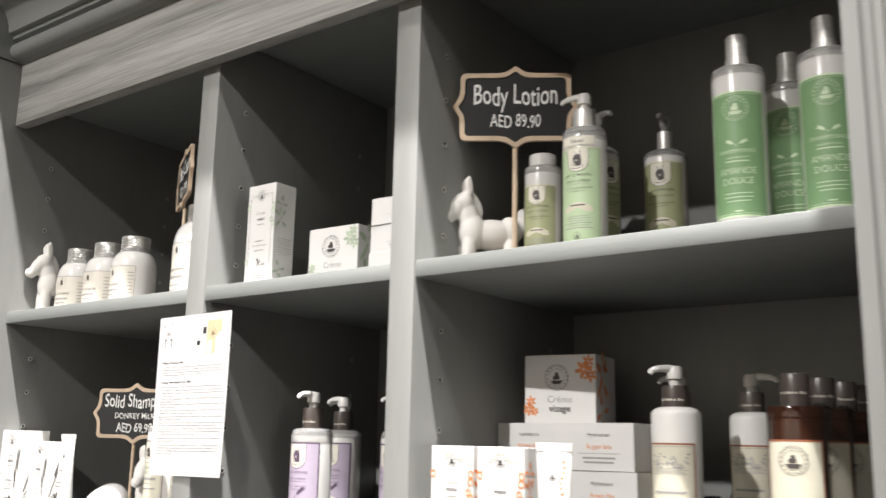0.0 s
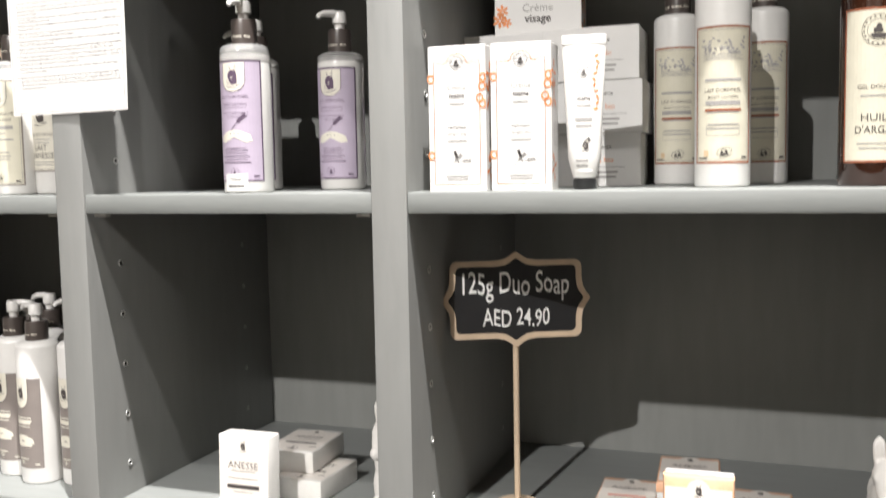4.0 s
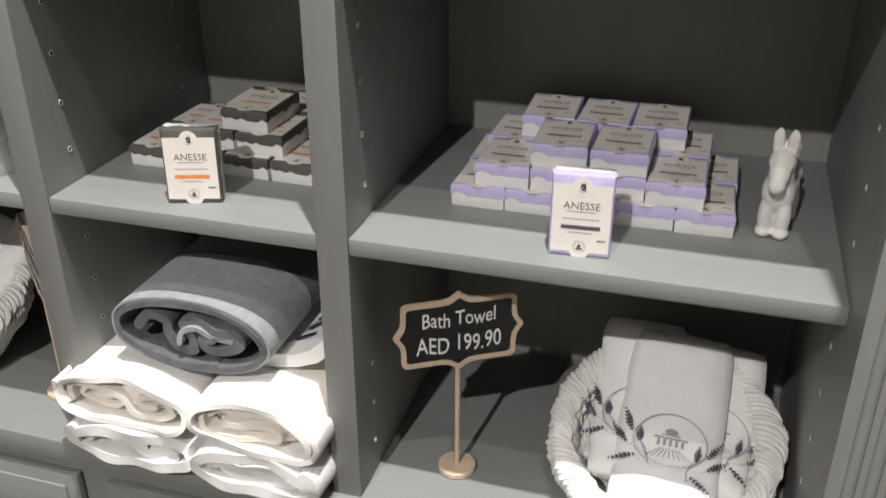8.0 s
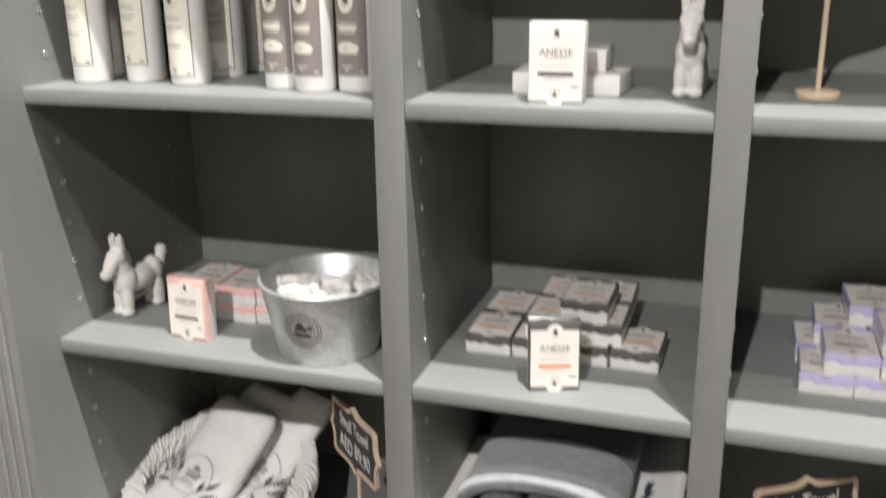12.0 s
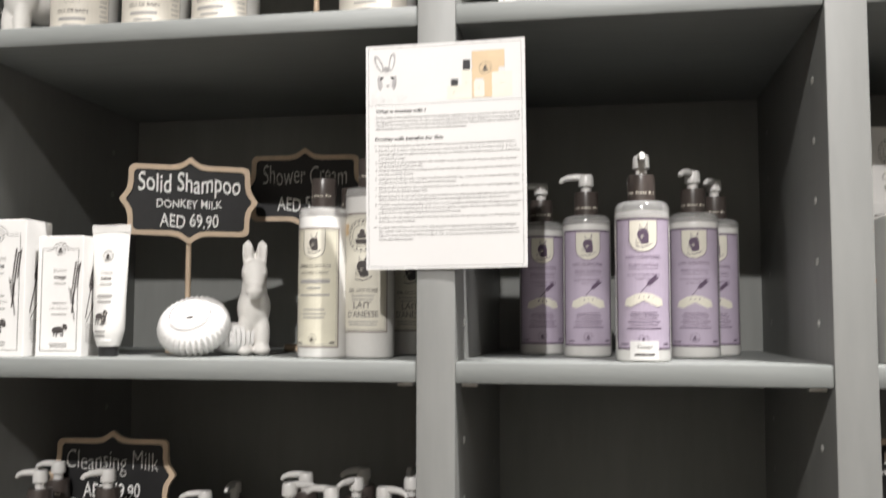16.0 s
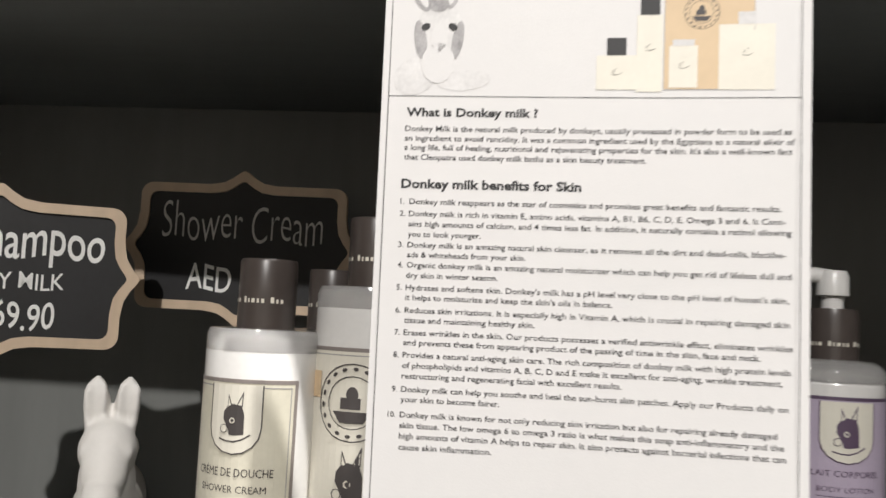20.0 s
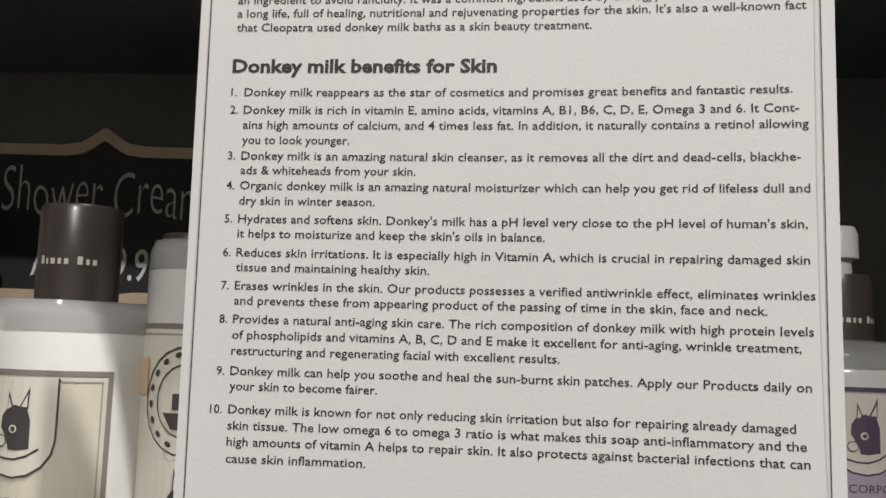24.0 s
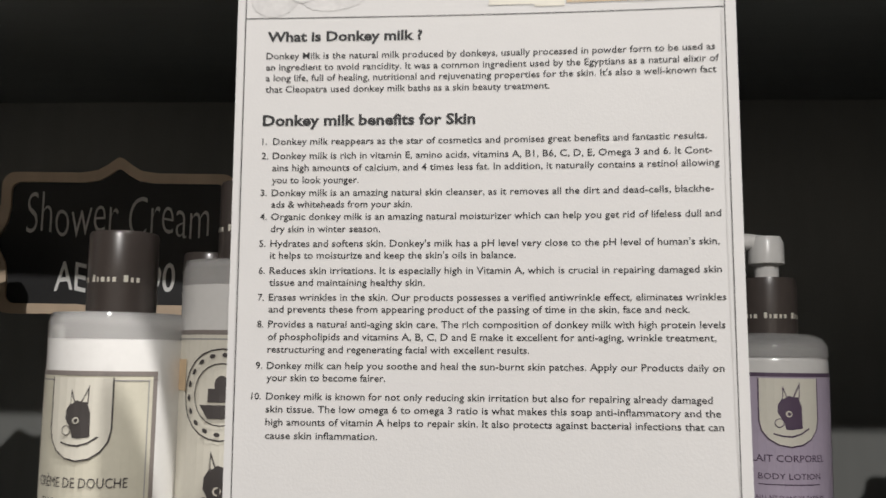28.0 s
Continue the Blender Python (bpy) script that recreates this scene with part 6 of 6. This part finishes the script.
def leaning_towel(m, label, width, length, thick, seed, wreath=True):
    """A folded towel that lies forward in a basket and leans up at the back; local x across, its line runs up and back."""
    ob = thing("embroidered_towel", label, "towel", m, "embroidered towels in the baskets")

    def spine(s):
        a = min(1.0, max(0.0, (s - 0.05) / 0.30))
        y, z = 0.0, 0.0
        steps = 12
        for k in range(steps):
            q = s * (k + 0.5) / steps
            ang = radians(14 + 27 * min(1.0, max(0.0, (q - 0.12) / 0.35)))
            y += s * length / steps * math.cos(ang)
            z += s * length / steps * math.sin(ang)
        ang = radians(14 + 27 * min(1.0, max(0.0, (s - 0.12) / 0.35)))
        return y, z, ang

    def at(u, s, h):
        y, z, ang = spine(s)
        return (u, y - h * math.sin(ang), z + h * math.cos(ang))

    bm = bmesh.new()
    cols, rows = 12, 22
    lay = []
    for j in range(rows + 1):
        s = j / rows
        ring = []
        for k in range(2 * cols):
            side = 1 if k < cols else -1
            q = k % cols
            x = (-1 + 2 * q / (cols - 1)) * side
            bulge = (1 - abs(x) ** 5) * 0.5 + 0.5 * (1 - abs(x) ** 2) ** 0.5 if abs(x) < 1 else 0.35
            end = 1 - max(0, (0.06 - s) / 0.06) ** 2 * 0.55 - max(0, (s - 0.90) / 0.10) ** 2 * 0.6
            h = side * thick / 2 * max(0.35, bulge) * end + noise.noise(Vector((x * 2.3, s * 6, seed))) * 0.004
            ring.append(bm.verts.new(at(x * width / 2 * (1 - 0.14 * max(0, (s - 0.82) / 0.18) ** 3) + noise.noise(Vector((s * 5, seed, x))) * 0.004, s, h)))
        lay.append(ring)
    n = 2 * cols
    for a, b in zip(lay, lay[1:]):
        for k in range(n):
            bm.faces.new((a[k], a[(k + 1) % n], b[(k + 1) % n], b[k]))
    bm.faces.new(lay[0][::-1])
    bm.faces.new(lay[-1])
    part("folded_cloth", bm, LINEN, ob, angle=70)
    e = Print()
    c = 0.395
    e.ring("wreath_ring", THREADGREY, 1, 0, c, 0.056, 0.0010, 44, 0.84 / length)
    e.ring("wreath_ring", THREADGREY, 1, 0.001, c + 0.001 / length, 0.0535, 0.0006, 44, 0.84 / length)
    for k in range(5):
        e.rect("wreath_picture", THREADGREY, 1, -0.020 + 0.009 * k, c - 0.008 / length, -0.016 + 0.009 * k, c + 0.004 / length)
    e.rect("wreath_picture", THREADGREY, 1, -0.025, c + 0.005 / length, 0.025, c + 0.0080 / length)
    e.rect("wreath_picture", THREADGREY, 1, -0.014, c + 0.011 / length, 0.014, c + 0.0130 / length)
    e.oval("wreath_picture", THREADGREY, 1, 0, c + 0.018 / length, 0.010, 0.006 / length)
    for k in range(9):
        e.line("wreath_picture", THREADGREY, 1, [(-0.034 + 0.0085 * k, c - 0.031 / length), (-0.014 + 0.0035 * k, c - 0.013 / length)], 0.0014)
    rnd = random.Random(seed)
    spikes = ((0.058, -0.012, 58, 0.036), (0.060, -0.034, 40, 0.036), (0.036, -0.058, -38, 0.038), (0.041, -0.024, 84, 0.026),
              (-0.060, 0.012, 112, 0.034), (-0.066, -0.010, 128, 0.034), (-0.052, -0.034, 197, 0.036), (-0.046, -0.006, 92, 0.024))
    for q, v, a, ln in spikes:
        t = radians(a)
        side = 1 if q > 0 else -1
        e.line("stem_embroidery", THREADGREY, 1, [(x, c + z / length) for x, z in ((side * 0.006, -0.053), (side * 0.028, -0.047), (q * 0.8, v - 0.010), (q, v), (q + 0.6 * ln * math.cos(t), v + 0.6 * ln * math.sin(t)))], 0.0011)
        for k in range(7):
            f = k / 6
            b = 0.0045 * (1 - 1.1 * abs(f - 0.4))
            for turn in (-0.7, 0.0, 0.7):
                mx = q + ln * f * math.cos(t) + 0.7 * b * math.cos(t + 2.2 * turn) * (turn != 0)
                mz = v + ln * f * math.sin(t) + 0.7 * b * math.sin(t + 2.2 * turn) * (turn != 0)
                r0, r1, ang = b * rnd.uniform(0.8, 1.15), b * rnd.uniform(0.32, 0.5), t + turn
                e.poly("lavender_embroidery", THREAD, 2, [(mx + r0 * math.cos(r) * math.cos(ang) - r1 * math.sin(r) * math.sin(ang), c + (mz + r0 * math.cos(r) * math.sin(ang) + r1 * math.sin(r) * math.cos(ang)) / length) for r in (math.pi / 4 * m for m in range(8))])
    if wreath:
        e.lay(ob, lambda u, s, h: at(u, s, thick / 2 * (0.5 + 0.5 * max(0.0, 1 - (2 * u / width) ** 2) ** 0.5 + 0.0) + 0.0042 + h))
    return ob


rope_basket(pose(-0.368, 1.184, T5), "white rope basket holding embroidered towels, bay with the bath towel sign", 0.158, 0.132, 0.128, 3)
leaning_towel(pose(-0.359, 1.076, T5 + 0.050, 0, 4, 2), "white towel with a navy lavender wreath, leaning in a basket", 0.158, 0.302, 0.060, 2)
leaning_towel(pose(-0.408, 1.135, T5 + 0.062, 0, 3, 5), "white embroidered towel half hidden behind another", 0.135, 0.272, 0.050, 5)
leaning_towel(pose(-0.306, 1.145, T5 + 0.052, 0, 4, -4), "white embroidered towel half hidden behind another", 0.125, 0.252, 0.050, 8)
rope_basket(pose(-1.785, 1.205, T5, 0, 0, -14), "white rope basket holding small towels, beside a turned sign", 0.188, 0.152, 0.120, 5)
leaning_towel(pose(-1.865, 1.105, T5 + 0.050, 0, 0, -25), "small white towel with a navy lavender wreath in a basket", 0.185, 0.300, 0.055, 3)
leaning_towel(pose(-1.835, 1.165, T5 + 0.046, 0, 0, -22), "small white towel half hidden in a basket", 0.165, 0.310, 0.045, 6)
leaning_towel(pose(-1.755, 1.160, T5 + 0.050, 0, 0, -26), "small white towel half hidden in a basket", 0.120, 0.320, 0.045, 9)

# ---- shelf peg sockets ----
ring = to_mesh("peg_socket", lathe([(0.0030, 0.0002), (0.0044, 0.0002), (0.0050, 0.0010), (0.0045, 0.0017), (0.0034, 0.0015), (0.0030, 0.0002)], 14), STEEL)
# Flat near-black disc: the shade inside the open socket, put into colour
core = to_mesh("socket_hole", lathe([(0, 0.0004), (0.0034, 0.0004)], 12), HOLE)
faces = [(BAYS[0][0], 1), (BAYS[0][1], -1), (BAYS[1][0], 1), (BAYS[1][1], -1), (BAYS[2][0], 1), (BAYS[2][1], -1)]
rows = [0.4635 + 0.0745 * k for k in range(29)]
rows = [z for z in rows if not any(u - 0.01 < z < t + 0.01 for u, t in zip(UNDER, TOPS)) and z > 0.42 and z < 2.58]
for x, side in faces:
    for z in rows:
        m = pose(x + side * 0.0001, 1.112, z, 0, 90 * side, 0)
        ob = new("peg_socket", ring)
        ob.parent, ob.matrix_basis = unit, m
        hole = new("socket_hole", core)
        hole.parent, hole.matrix_basis = ob, pose(0, 0, 0)
verts, polys = [], []
for x, side in faces:
    for z in rows:
        n = len(verts)
        for r in (0.0042, 0.0024):
            verts += [(x + side * 0.0008, 1.44 + r * math.cos(2 * math.pi * k / 8), z + r * math.sin(2 * math.pi * k / 8)) for k in range(8)]
        polys += [(n + k, n + (k + 1) % 8, n + 8 + (k + 1) % 8, n + 8 + k) for k in range(8)]
me = bpy.data.meshes.new("rear_peg_sockets")
me.from_pydata(verts, [], polys)
me.materials.append(STEEL)
ob = tagged(new("rear_peg_sockets", me), "small steel sockets deep in the bays", "", "", "stuff")
ob.parent = unit
